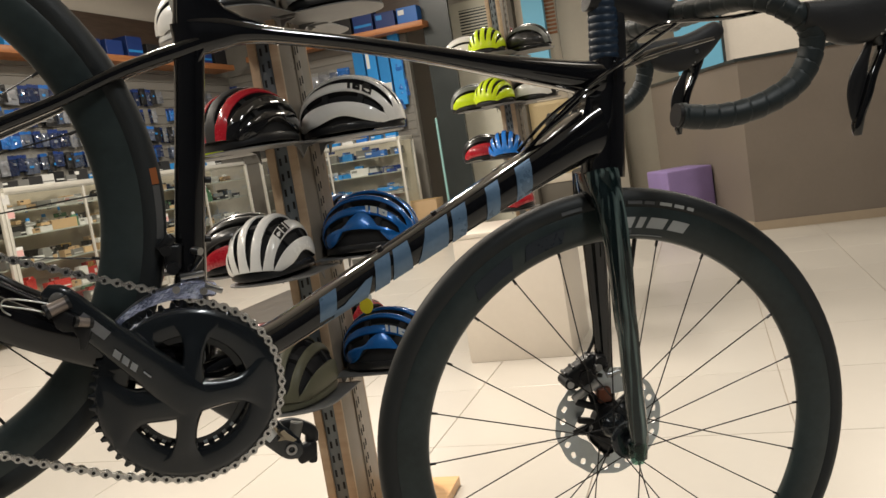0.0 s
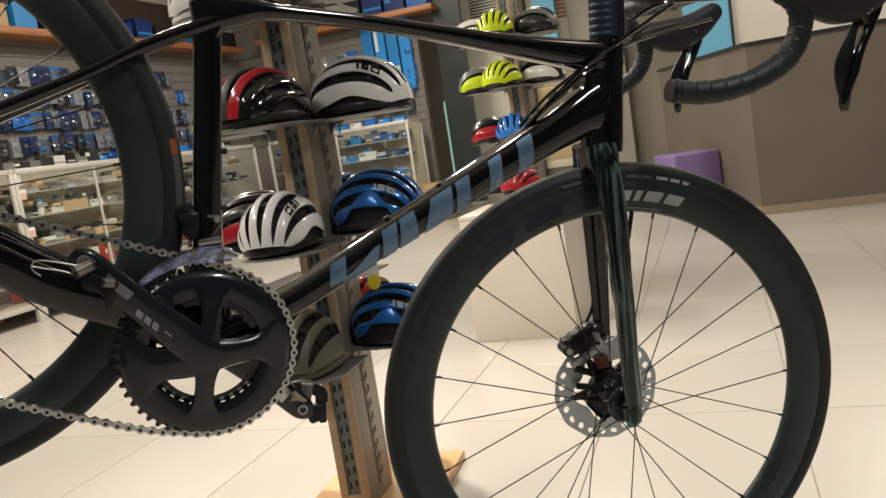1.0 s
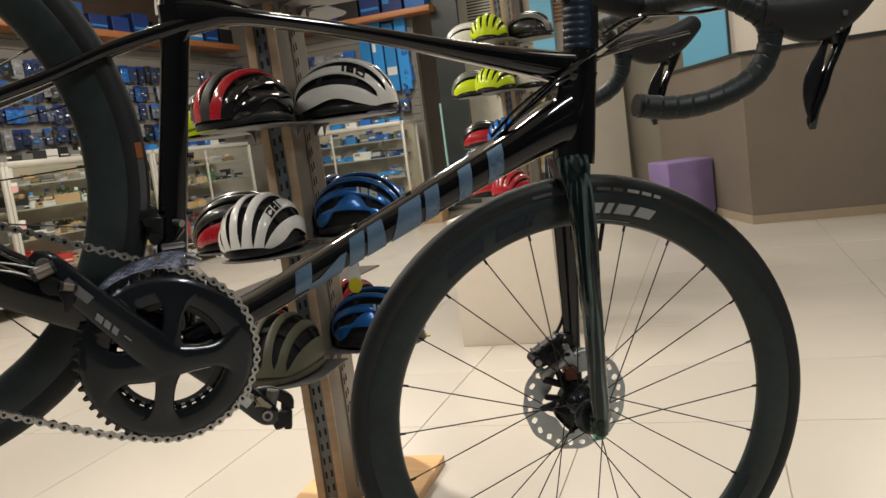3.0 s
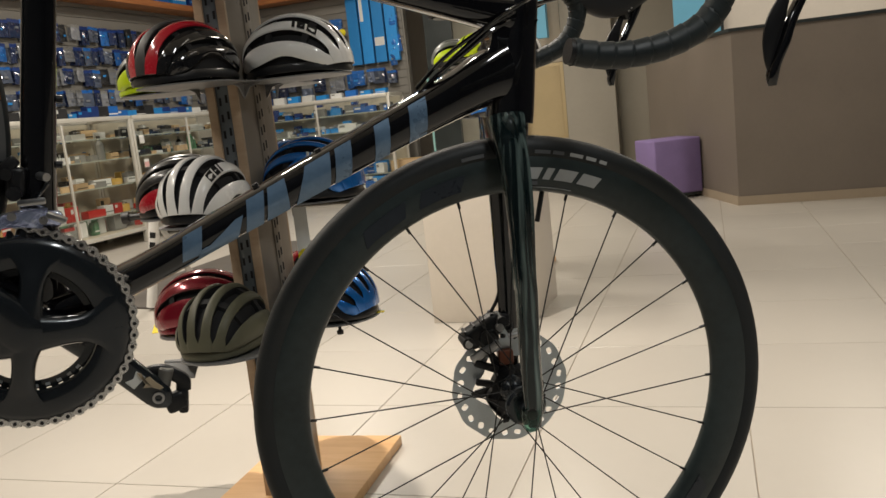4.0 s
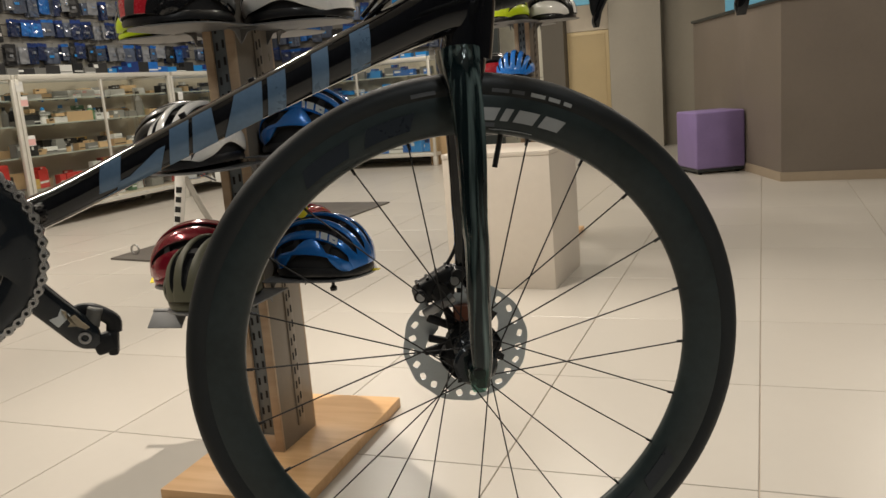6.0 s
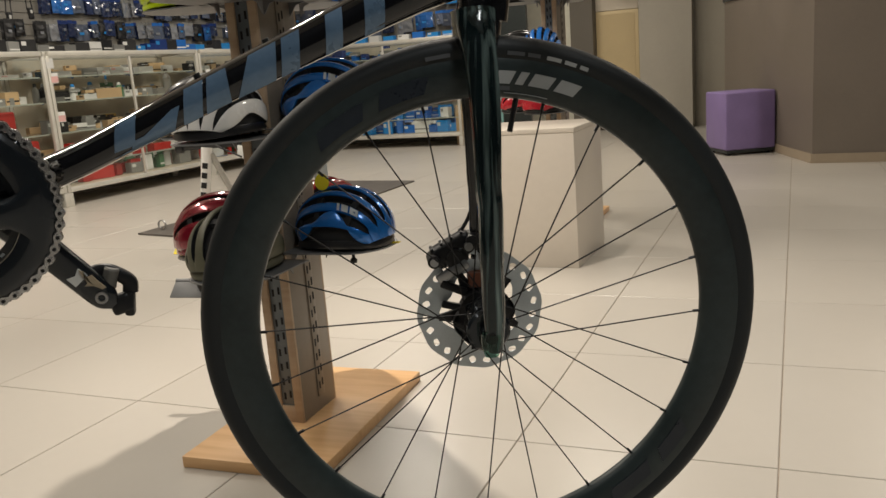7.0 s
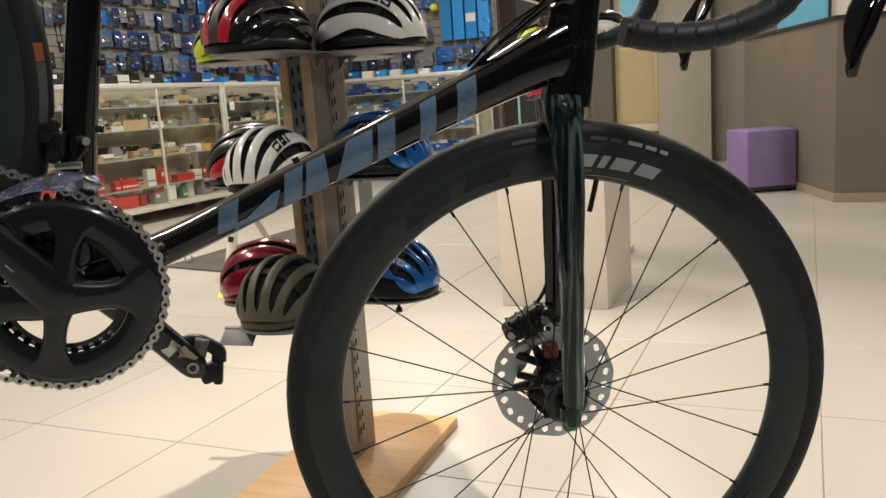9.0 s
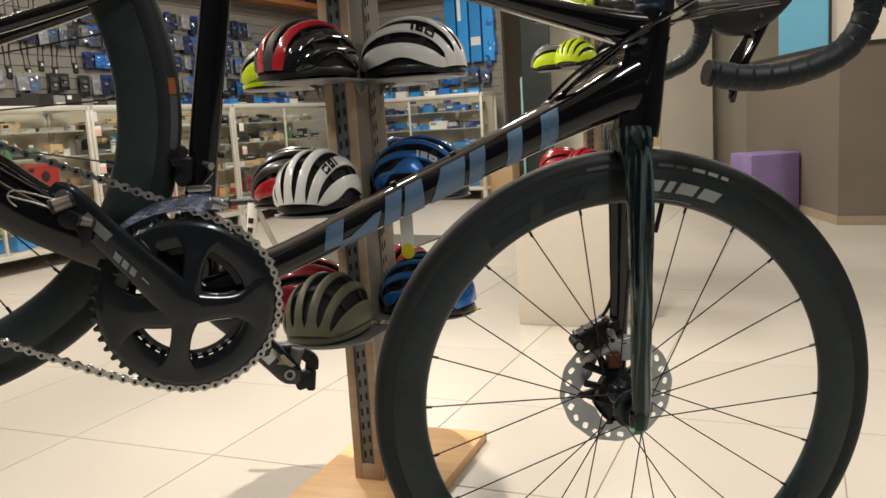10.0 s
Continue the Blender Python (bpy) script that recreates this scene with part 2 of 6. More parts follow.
def sweep(pts, n=24, sides=16, power=2.0, up=(0, 1, 0), bm=None, smooth=True):
    """A tube through rows (x, y, z, half width, half height). Width lies along 'up'. power over 2 squares the section."""
    rows = spline(pts, n) if smooth else [np.array(p, float) for p in pts]
    rings = []
    for i, r in enumerate(rows):
        a, b = rows[max(i - 1, 0)][:3], rows[min(i + 1, len(rows) - 1)][:3]
        t = Vector(b - a).normalized()
        w = (Vector(up) - t * t.dot(Vector(up))).normalized()
        h = t.cross(w)
        ring = []
        for k in range(sides):
            an = 2 * math.pi * k / sides
            c, s = math.cos(an), math.sin(an)
            c2, s2 = math.copysign(abs(c) ** (2 / power), c), math.copysign(abs(s) ** (2 / power), s)
            ring.append(Vector(r[:3]) + w * (c2 * r[3]) + h * (s2 * r[4]))
        rings.append(ring)
    return loft(rings, bm)


def wire(pts, r, n=16, sides=6, bm=None):
    return sweep([(*p, r, r) for p in pts], n, sides, up=(0.03, 1, 0.02), bm=bm)


def lathe(profile, n=64, axis="Y", bm=None, closed=True, at=(0, 0, 0)):
    """Turns a closed profile of (radius, along) round an axis."""
    rings = []
    for k in range(n):
        a = 2 * math.pi * k / n
        ring = []
        for r, h in profile:
            c, s = r * math.cos(a), r * math.sin(a)
            p = (c, h, s) if axis == "Y" else (c, s, h) if axis == "Z" else (h, c, s)
            ring.append(Vector(p) + Vector(at))
        rings.append(ring)
    return loft(rings, bm, closed=True) if closed else loft(rings, bm, closed=True)


def prism(outline, y0, y1, bm=None):
    """An outline in x and z, made solid between y0 and y1."""
    bm = bm or bmesh.new()
    a = [bm.verts.new((x, y0, z)) for x, z in outline]
    b = [bm.verts.new((x, y1, z)) for x, z in outline]
    fs = [bm.faces.new(a), bm.faces.new(list(reversed(b)))]
    n = len(a)
    for i in range(n):
        fs.append(bm.faces.new((a[i], b[i], b[(i + 1) % n], a[(i + 1) % n])))
    bmesh.ops.recalc_face_normals(bm, faces=fs)
    return bm


def rod(a, b, r, sides=6, bm=None):
    a, b = Vector(a), Vector(b)
    t = (b - a).normalized()
    w = t.orthogonal().normalized()
    h = t.cross(w)
    rings = [[c + (w * math.cos(2 * math.pi * k / sides) + h * math.sin(2 * math.pi * k / sides)) * r for k in range(sides)] for c in (a, b)]
    return loft(rings, bm)


def disc(r, y0, y1, at=(0, 0), n=24, bm=None):
    return prism([(at[0] + r * math.cos(2 * math.pi * k / n), at[1] + r * math.sin(2 * math.pi * k / n)) for k in range(n)], y0, y1, bm)


# ---- room ----
def structure(name, bm, material, label, category, smooth=False):
    return tagged(mesh_ob(name, bm, material, smooth), label, category, kind="structure")


def room_box(p0, p1, q0, q1, z0, z1, bevel=0.0, bm=None):
    return box(p1 - p0, q1 - q0, z1 - z0, ((p0 + p1) / 2, (q0 + q1) / 2, (z0 + z1) / 2), bevel, m=ROOM, bm=bm)


def room_prism(plan, z0, z1):
    """An outline in the room's plan, made solid between two heights."""
    bm = bmesh.new()
    lo, hi = [[bm.verts.new(W(p, q, z)) for p, q in plan] for z in (z0, z1)]
    bm.faces.new(lo), bm.faces.new(hi)
    for i in range(len(plan)):
        j = (i + 1) % len(plan)
        bm.faces.new((lo[i], lo[j], hi[j], hi[i]))
    bmesh.ops.recalc_face_normals(bm, faces=bm.faces)
    return bm


CEIL = 3.6
structure("wall_west", room_box(-6.27, -6.12, -3.4, 10.35, 0, CEIL), WALLP, "plain painted shop wall behind the glass counters", "wall")
# east and south walls are unseen, darkened to cut fill and reflections
structure("wall_east", room_box(4.9, 5.05, -3.4, 10.35, 0, CEIL), WALLD, "plain unseen side wall, kept dark to deepen reflections", "wall")
structure("wall_south", room_box(-6.12, 4.9, -3.4, -3.25, 0, CEIL), WALLD, "plain unseen closing wall, kept dark to deepen reflections", "wall")
structure("wall_north", room_box(-6.12, 4.9, 10.2, 10.35, 0, CEIL), WALLP, "plain painted back wall of the shop", "wall")
structure("ceiling", room_box(-6.27, 5.05, -3.4, 10.35, CEIL, CEIL + 0.12), CEILP, "plain white shop ceiling", "ceiling")
structure("floor", room_box(-6.27, 5.05, -3.4, 10.35, -0.12, -0.004), GROUT, "cream polished tile floor with thin dark joints", "floor")

# grey counter block with its skirting and dark top edge
structure("counter_wall", room_prism([(0.35, 6.03), (4.9, 6.03), (4.9, 8.38), (-0.496, 8.38)], 0.07, 1.36), GREYC, "tall grey-brown laminate counter front", "counter wall")
structure("counter_skirting", room_prism([(0.342, 6.018), (4.9, 6.018), (4.9, 8.38), (-0.509, 8.38)], 0, 0.07), SKIRTM, "narrow beige skirting under the grey counter", "skirting")
structure("counter_ledge", room_prism([(0.335, 6.01), (4.9, 6.01), (4.9, 8.38), (-0.517, 8.38)], 1.36, 1.385), DARKFR, "thin dark top edge of the grey counter", "ledge")
structure("backdrop_panel_1", room_box(-0.2, 0.285, 8.75, 8.85, 1.2, CEIL), SKYBLUE, "flat sky-blue panel behind the counter", "panel")
structure("backdrop_post", room_box(0.285, 0.315, 8.74, 8.86, 1.2, CEIL), DARKFR, "thin dark upright beside the sky-blue panel", "post")
structure("backdrop_panel_2", room_box(0.315, 4.9, 8.8, 8.95, 1.2, CEIL), PLINTHW, "plain cream wall panel behind the counter", "panel")
# pillars and panels of the back of the shop
structure("pillar_1", room_box(-1.598, -0.98, 9.6, 10.2, 0, CEIL), PILGREY, "light grey painted square pillar", "pillar")
structure("pillar_2", room_box(-0.98, 4.9, 9.85, 10.2, 0, CEIL), TAUPEW, "taupe painted wall beside the pillar", "wall")
structure("column_1", room_box(-2.43, -2.15, 9.55, 10.2, 0, CEIL), PILDARK, "dark taupe square column", "column")
structure("column_2", room_box(-1.97, -1.71, 9.3, 9.42, 1.75, CEIL), SKYBLUE, "flat sky-blue hanging banner panel", "panel")
structure("dark_glass_panel", room_box(-3.172, -2.82, 9.0, 9.06, 0.15, CEIL), DARKFR, "tall dark glass door panel", "door panel")
structure("glass_door_edge", room_box(-3.2, -3.175, 8.98, 9.005, 0.15, 1.46, 0.003), GLASSEDGE, "pale teal upright edge of a thick glass pane", "glass edge")
structure("back_wall_panel", room_box(-6.12, -3.46, 9.1, 9.2, 0, CEIL), SLATM, "grey slatted shop wall panel", "wall")

# ---- cream plinth ----
pl = thing("plinth", ROOM @ pose(-0.83, 2.86, 0), "plain cream laminate display plinth standing on the tiles", "plinth")
part("body", box(0.5, 0.5, 0.60, (0, 0, 0.30), 0.003), PLINTHW, pl)
part("top", box(0.504, 0.504, 0.022, (0, 0, 0.611), 0.003), PLINTHW, pl)

# ---- purple stool ----
st = thing("stool", ROOM @ pose(-0.236, 6.89, 0, 0, 0, 28), "square purple vinyl cube stool on short black feet", "stool")
part("seat_cube", box(0.44, 0.44, 0.49, (0, 0, 0.291), 0.016, seg=3), PURPLE, st)
part("base", box(0.42, 0.42, 0.025, (0, 0, 0.033)), DARKFR, st)
for sx in (-1, 1):
    for sy in (-1, 1):
        part("foot", lathe([(0.001, 0), (0.016, 0), (0.02, 0.02), (0.001, 0.02)], 12, "Z", at=(sx * 0.17, sy * 0.17, 0)), BLKPLAST, st)


# ---- the road bicycle; x forward, y to its left, z up from the front axle, nose low ----
DIVE = 26
bike = thing("road_bike", pose(0, 0, 0.6, 2.95, 0, -0.35) @ pose(0, 0, 0, 0, DIVE, 0), "gloss black carbon road bicycle with blue-grey decals, nose low", "bicycle")
BB = (-0.582, -0.049)
RH = (-0.977, 0.022)
# the fork, front wheel and bar are turned a little; the frame swings about the steering axis
STEER_AT, STEER_AXIS = Vector((-0.150, 0, 0.36)), Vector((-0.357, 0, 1)).normalized()
SWING = Matrix.Translation(STEER_AT) @ Matrix.Rotation(radians(7.5), 4, STEER_AXIS) @ Matrix.Translation(-STEER_AT)


def wheel(at, phase, rear):
    w = new("rear_wheel" if rear else "front_wheel")
    w.parent = bike
    w.matrix_basis = (SWING if rear else Matrix()) @ Matrix.Translation(at)
    tyre = []
    for k in range(20):
        a = 2 * math.pi * k / 20
        tyre.append((0.3248 + 0.0146 * math.cos(a) - (0.002 if math.cos(a) < -0.5 else 0), 0.0152 * math.sin(a)))
    part("tyre", lathe(tyre, 120), RUBBER, w, "black rubber road tyre")
    rim = [(0.3165, -0.0118), (0.3125, -0.0135), (0.300, -0.0142), (0.285, -0.0132), (0.2765, -0.0095), (0.2715, -0.005), (0.270, 0), (0.2715, 0.005),
           (0.2765, 0.0095), (0.285, 0.0132), (0.300, 0.0142), (0.3125, 0.0135), (0.3165, 0.0118)]
    part("rim", lathe(rim, 120), MATTE, w, "deep matte black carbon rim")
    hub = [(0.004, -0.052), (0.011, -0.052), (0.012, -0.035), (0.019, -0.030), (0.019, -0.022), (0.012, -0.016), (0.012, 0.016), (0.019, 0.022), (0.021, 0.030), (0.016, 0.036), (0.012, 0.052), (0.004, 0.052)]
    part("hub", lathe(hub, 28), ALLOYBLK, w)
    for k in range(24):
        a = radians(phase + 15 * k)
        side = -1 if k % 2 == 0 else 1
        off = radians(-78 if k % 4 < 2 else 78)
        h = (0.0195 * math.cos(a + off), side * 0.025, 0.0195 * math.sin(a + off))
        r = (0.2705 * math.cos(a), 0, 0.2705 * math.sin(a))
        n = (0.2625 * math.cos(a), side * 0.0006, 0.2625 * math.sin(a))
        b = rod(h, r, 0.00095, 5)
        rod(n, (0.2735 * math.cos(a), 0, 0.2735 * math.sin(a)), 0.0019, 6, b)
        part("spoke", b, BLKPLAST, w)
    return w


def arc_patch(a0, a1, r0, r1, y, slant=0.0, n=6, bm=None, thick=0.0006):
    """A thin curved mark on a rim or tyre, between two angles and two radii."""
    bm = bm or bmesh.new()
    rows = []
    for k in range(n + 1):
        f = k / n
        a = a0 + (a1 - a0) * f
        rows.append([(r0 * math.cos(radians(a)), r0 * math.sin(radians(a))), (r1 * math.cos(radians(a + slant)), r1 * math.sin(radians(a + slant)))])
    lo = [[bm.verts.new((x, y - thick, z)) for x, z in r] for r in rows]
    hi = [[bm.verts.new((x, y + thick, z)) for x, z in r] for r in rows]
    fs = []
    for k in range(n):
        fs.append(bm.faces.new((lo[k][0], lo[k + 1][0], lo[k + 1][1], lo[k][1])))
        fs.append(bm.faces.new((hi[k][0], hi[k][1], hi[k + 1][1], hi[k + 1][0])))
        for j in (0, 1):
            fs.append(bm.faces.new((lo[k][j], hi[k][j], hi[k + 1][j], lo[k + 1][j])))
    for k in (0, n):
        fs.append(bm.faces.new((lo[k][0], lo[k][1], hi[k][1], hi[k][0])))
    bmesh.ops.recalc_face_normals(bm, faces=fs)
    return bm


front = wheel((0, 0, 0), -2.9 + DIVE, False)
rear = wheel((RH[0], 0, RH[1]), 9, True)
# marks on the front rim: four slanted blocks, a small bar and a fine line
d0 = DIVE
for a0, a1 in ((84.5, 80.9), (79.6, 77.9), (76.6, 72.0), (70.6, 66.0)):
    part("rim_decal", arc_patch(d0 + a0 + 0.7, d0 + a1 + 0.6, 0.2868, 0.3012, -0.0143, slant=-1.2), WHITEDEC, front, "pale grey slanted block mark")
bm = arc_patch(d0 + 84.5, d0 + 81.3, 0.2795, 0.2842, -0.0126)
part("rim_decal", bm, DIMDEC, front, "small grey bar mark")
part("rim_decal", arc_patch(d0 + 82.5, d0 + 72.0, 0.2762, 0.277, -0.0104), WHITEDEC, front, "fine pale line mark")
for a0, a1, m_ in ((82.5, 79.0, DIMDEC), (78.3, 75.8, DIMDEC), (74.4, 71.4, WHITEDEC), (70.6, 68.2, WHITEDEC), (67.3, 65.6, WHITEDEC), (99, 94, DIMDEC)):
    part("tyre_mark", arc_patch(d0 + a0, d0 + a1, 0.3185, 0.3228, -0.0153), m_, front, "small printed bar on the tyre wall")
for a0, a1 in ((128, 116), (112, 101), (-32, -42), (-46, -58)):
    part("rim_decal", arc_patch(d0 + a0, d0 + a1, 0.2845, 0.303, -0.01425, slant=-2), mat("blue_black_decal", (0.022, 0.028, 0.036), 0.3, vary=0.2, scale=15), front, "dark blue-black gloss mark")
part("valve", rod((0.272 * math.cos(radians(d0 + 79)), 0, 0.272 * math.sin(radians(d0 + 79))), (0.232 * math.cos(radians(d0 + 79.5)), 0, 0.232 * math.sin(radians(d0 + 79.5))), 0.0033, 8), BLKPLAST, front)

# worn print on the rear tyre: a short orange stripe and a long grey one
for a0, a1, m_, l_ in ((27.8, 24.7, mat("orange_print", (0.32, 0.1, 0.03), 0.6), "short orange stripe on the tyre wall"), (24.5, 14.2, mat("grey_print", (0.09, 0.09, 0.09), 0.6), "long grey stripe on the tyre wall")):
    bm = bmesh.new()
    vs = []
    for k in range(9):
        a = radians(a0 + (a1 - a0) * k / 8)
        vs.append([bm.verts.new((r * math.cos(a), y, r * math.sin(a))) for r, y in ((0.3290, -0.0152), (0.3330, -0.0131), (0.3362, -0.0102))])
    for k in range(8):
        for j in range(2):
            bm.faces.new((vs[k][j], vs[k + 1][j], vs[k + 1][j + 1], vs[k][j + 1]))
    bmesh.ops.recalc_face_normals(bm, faces=bm.faces)
    bmesh.ops.solidify(bm, geom=list(bm.faces), thickness=0.0004)
    part("tyre_mark", bm, m_, rear, l_)

# brake rotor with its carrier
bm = bmesh.new()


rot_y = 0.046
def loop(bm, pts):
    vs = [bm.verts.new((x, rot_y - 0.0009, z)) for x, z in pts]
    return [bm.edges.new((vs[i], vs[(i + 1) % len(vs)])) for i in range(len(vs))]


edges = loop(bm, [((0.0798 + 0.0009 * math.cos(12 * a)) * math.cos(a), (0.0798 + 0.0009 * math.cos(12 * a)) * math.sin(a)) for a in (2 * math.pi * k / 144 for k in range(144))])
edges += loop(bm, [((0.0465 + 0.0055 * math.cos(5 * a + 0.5)) * math.cos(a), (0.0465 + 0.0055 * math.cos(5 * a + 0.5)) * math.sin(a)) for a in (2 * math.pi * k / 80 for k in range(80))])
for k in range(24):                       # rounded vent slots, every other one smaller and turned
    a, big = 2 * math.pi * k / 24, k % 2
    hr, ht, turn = (0.0046, 0.0040, 0.5) if big else (0.0034, 0.0048, -0.35)
    pts = []
    for j in range(12):
        f = 2 * math.pi * j / 12
        u = hr * math.copysign(abs(math.cos(f)) ** 0.6, math.cos(f))
        v = ht * math.copysign(abs(math.sin(f)) ** 0.6, math.sin(f))
        u, v = u * math.cos(turn) - v * math.sin(turn), u * math.sin(turn) + v * math.cos(turn)
        rad = (0.0688 if big else 0.0702) + u
        pts.append((rad * math.cos(a) - v * math.sin(a), rad * math.sin(a) + v * math.cos(a)))
    edges += loop(bm, pts)
bmesh.ops.triangle_fill(bm, use_beauty=True, use_dissolve=False, edges=edges, normal=(0, -1, 0))
bmesh.ops.solidify(bm, geom=list(bm.faces), thickness=0.0018)
part("brake_rotor", bm, ROTOR, front, "grey steel disc rotor with rounded slots", smooth=False)
bm = bmesh.new()
for k in range(5):
    a = radians(72 * k + 10)
    c, s = math.cos(a), math.sin(a)
    prism([(0.016 * c - 0.009 * s, 0.016 * s + 0.009 * c), (0.053 * c - 0.004 * s + 0.012 * s, 0.053 * s + 0.004 * c - 0.012 * c), (0.053 * c + 0.016 * s, 0.053 * s - 0.016 * c), (0.016 * c + 0.012 * s, 0.016 * s - 0.012 * c)], rot_y - 0.002, rot_y + 0.002, bm)
disc(0.027, rot_y - 0.004, rot_y + 0.004, bm=bm)
part("hub_flange", lathe([(0.008, -0.037), (0.023, -0.037), (0.0262, -0.034), (0.0262, -0.029), (0.020, -0.026), (0.008, -0.026)], 36), ALLOYBLK, front)
part("rotor_carrier", bm, BLKPLAST, front, "black five-armed rotor carrier")

# ---- frame ----
frm = new("frame")
frm.parent = bike
frm.matrix_basis = SWING
part("down_tube", sweep([(BB[0] + 0.005, 0, BB[1] + 0.005, 0.029, 0.0205), (-0.50, 0, 0.0215, 0.0266, 0.0175), (-0.4069, 0, 0.1254, 0.0255, 0.0188), (-0.3034, 0, 0.240, 0.0262, 0.0215), (-0.233, 0, 0.3165, 0.0268, 0.0250), (-0.192, 0, 0.361, 0.026, 0.031), (-0.165, 0, 0.385, 0.024, 0.036)], 34, 20, 3.2), CARBON, frm)
part("top_tube", sweep([(-0.6834, 0, 0.3284, 0.0127, 0.0246), (-0.6524, 0, 0.3422, 0.0146, 0.0191), (-0.6286, 0, 0.3509, 0.0166, 0.0127), (-0.5917, 0, 0.3605, 0.0176, 0.0095), (-0.5034, 0, 0.3812, 0.0179, 0.0093), (-0.4112, 0, 0.3995, 0.0182, 0.0108), (-0.332, 0, 0.4140, 0.020, 0.0138), (-0.223, 0, 0.4360, 0.0219, 0.0205), (-0.1769, 0, 0.4447, 0.021, 0.027)], 34, 18, 2.8), CARBON, frm)
part("seat_tube", sweep([(BB[0] + 0.001, 0, BB[1], 0.0279, 0.0316), (-0.598, 0, 0.0143, 0.0223, 0.0279), (-0.6095, 0, 0.0609, 0.0158, 0.0186), (-0.6455, 0, 0.1908, 0.0129, 0.0168), (-0.677, 0, 0.3057, 0.0127, 0.0166), (-0.688, 0, 0.3394, 0.0127, 0.0191)], 20, 18, 2.4), CARBON, frm)
part("seat_post", sweep([(-0.6834, 0, 0.333, 0.0114, 0.0191), (-0.6945, 0, 0.3695, 0.0105, 0.0173), (-0.7300, 0, 0.4916, 0.0104, 0.0163)], 10, 16, 2.2), CARBON, frm)
part("head_tube", sweep([(-0.1418, 0, 0.3279, 0.0273, 0.0293), (-0.147, 0, 0.3475, 0.0261, 0.0286), (-0.1646, 0, 0.4039, 0.0242, 0.0263), (-0.180, 0, 0.4573, 0.022, 0.0235), (-0.1841, 0, 0.4738, 0.021, 0.022)], 16, 20, 2.2), CARBON, frm)
part("bottom_bracket_shell", lathe([(0.001, -0.034), (0.024, -0.034), (0.026, -0.03), (0.026, 0.03), (0.024, 0.034), (0.001, 0.034)], 28, at=(BB[0], 0, BB[1])), CARBON, frm)
for s in (-1, 1):
    part("seat_stay", sweep([(-0.668, s * 0.007, 0.3265, 0.006, 0.0085), (-0.7388, s * 0.018, 0.268, 0.006, 0.0075), (-0.7887, s * 0.031, 0.2175, 0.006, 0.0072), (-0.8383, s * 0.042, 0.1726, 0.0062, 0.0076), (-0.8866, s * 0.053, 0.129, 0.0065, 0.0072), (RH[0] + 0.002, s * 0.064, RH[1] + 0.020, 0.007, 0.009)], 22, 12, 2.4), CARBON, frm)
    part("chain_stay", sweep([(BB[0] - 0.010, s * 0.024, BB[1] + 0.012, 0.0111, 0.0333), (-0.66, s * 0.034, -0.027, 0.0074, 0.0235), (-0.715, s * 0.040, -0.0225, 0.0074, 0.0225), (-0.783, s * 0.047, -0.0135, 0.0072, 0.0215), (-0.855, s * 0.056, 0.0065, 0.007, 0.018), (RH[0], s * 0.066, RH[1] - 0.004, 0.007, 0.013)], 24, 14, 2.6), CARBON, frm)
def rounded(outline, y, bevel):
    """A flat web between two tubes, its outline softened."""
    bm = prism(outline, -y, y)
    bmesh.ops.bevel(bm, geom=[e for e in bm.edges if abs(e.verts[0].co.y - e.verts[1].co.y) < 1e-6], offset=bevel, segments=3, affect="EDGES", profile=0.5, clamp_overlap=True)
    return bm


part("seat_gusset", rounded([(-0.7157, 0.3918), (-0.6796, 0.3881), (-0.6669, 0.3755), (-0.6542, 0.3693), (-0.6341, 0.3669), (-0.6083, 0.3683), (-0.6084, 0.3508), (-0.6479, 0.340), (-0.6598, 0.3288), (-0.6635, 0.3122), (-0.6663, 0.2883), (-0.6818, 0.2882), (-0.6889, 0.3147), (-0.6997, 0.3374)], 0.0112, 0.003), CARBON, frm)
part("gusset", rounded([(-0.157, 0.450)] + [(-0.2444 + 0.0415 * math.cos(radians(a_)), 0.3974 + 0.0415 * math.sin(radians(a_))) for a_ in range(62, -70, -11)] + [(-0.157, 0.362)], 0.019, 0.005), CARBON, frm)
# blue-grey blocks along both sides of the down tube
dt0, dt1 = np.array((-0.462, 0.0635)), np.array((-0.245, 0.3036))
dv = (dt1 - dt0) / np.linalg.norm(dt1 - dt0)
dn = np.array((-dv[1], dv[0]))
LONG = float(np.linalg.norm(dt1 - dt0))


def tube_block(f0, f1, h0, h1, lean0, lean1, side=-1):
    """A slanted mark wrapped close to the side of the down tube."""
    bm = bmesh.new()
    rows = []
    for i in range(5):
        hh = h0 + (h1 - h0) * i / 4
        row = []
        for j in range(3):
            f = (f0 + lean0 * hh) * (1 - j / 2) + (f1 + lean1 * hh) * j / 2
            c = dt0 + dv * (f * LONG)
            half = 0.0180 + 0.0058 * f
            wid = 0.0257 + 0.0010 * f
            t_ = min(abs(hh), 0.999)
            yy = wid * (1 - t_ ** 3.2) ** (1 / 3.2) + 0.0011
            q = c + dn * (hh * half)
            row.append((q[0], side * yy, q[1]))
        rows.append(row)
    vs = [[bm.verts.new(p) for p in r] for r in rows]
    for i in range(4):
        for j in range(2):
            bm.faces.new((vs[i][j], vs[i][j + 1], vs[i + 1][j + 1], vs[i + 1][j]))
    bmesh.ops.recalc_face_normals(bm, faces=bm.faces)
    bmesh.ops.solidify(bm, geom=list(bm.faces), thickness=0.0004)
    return bm


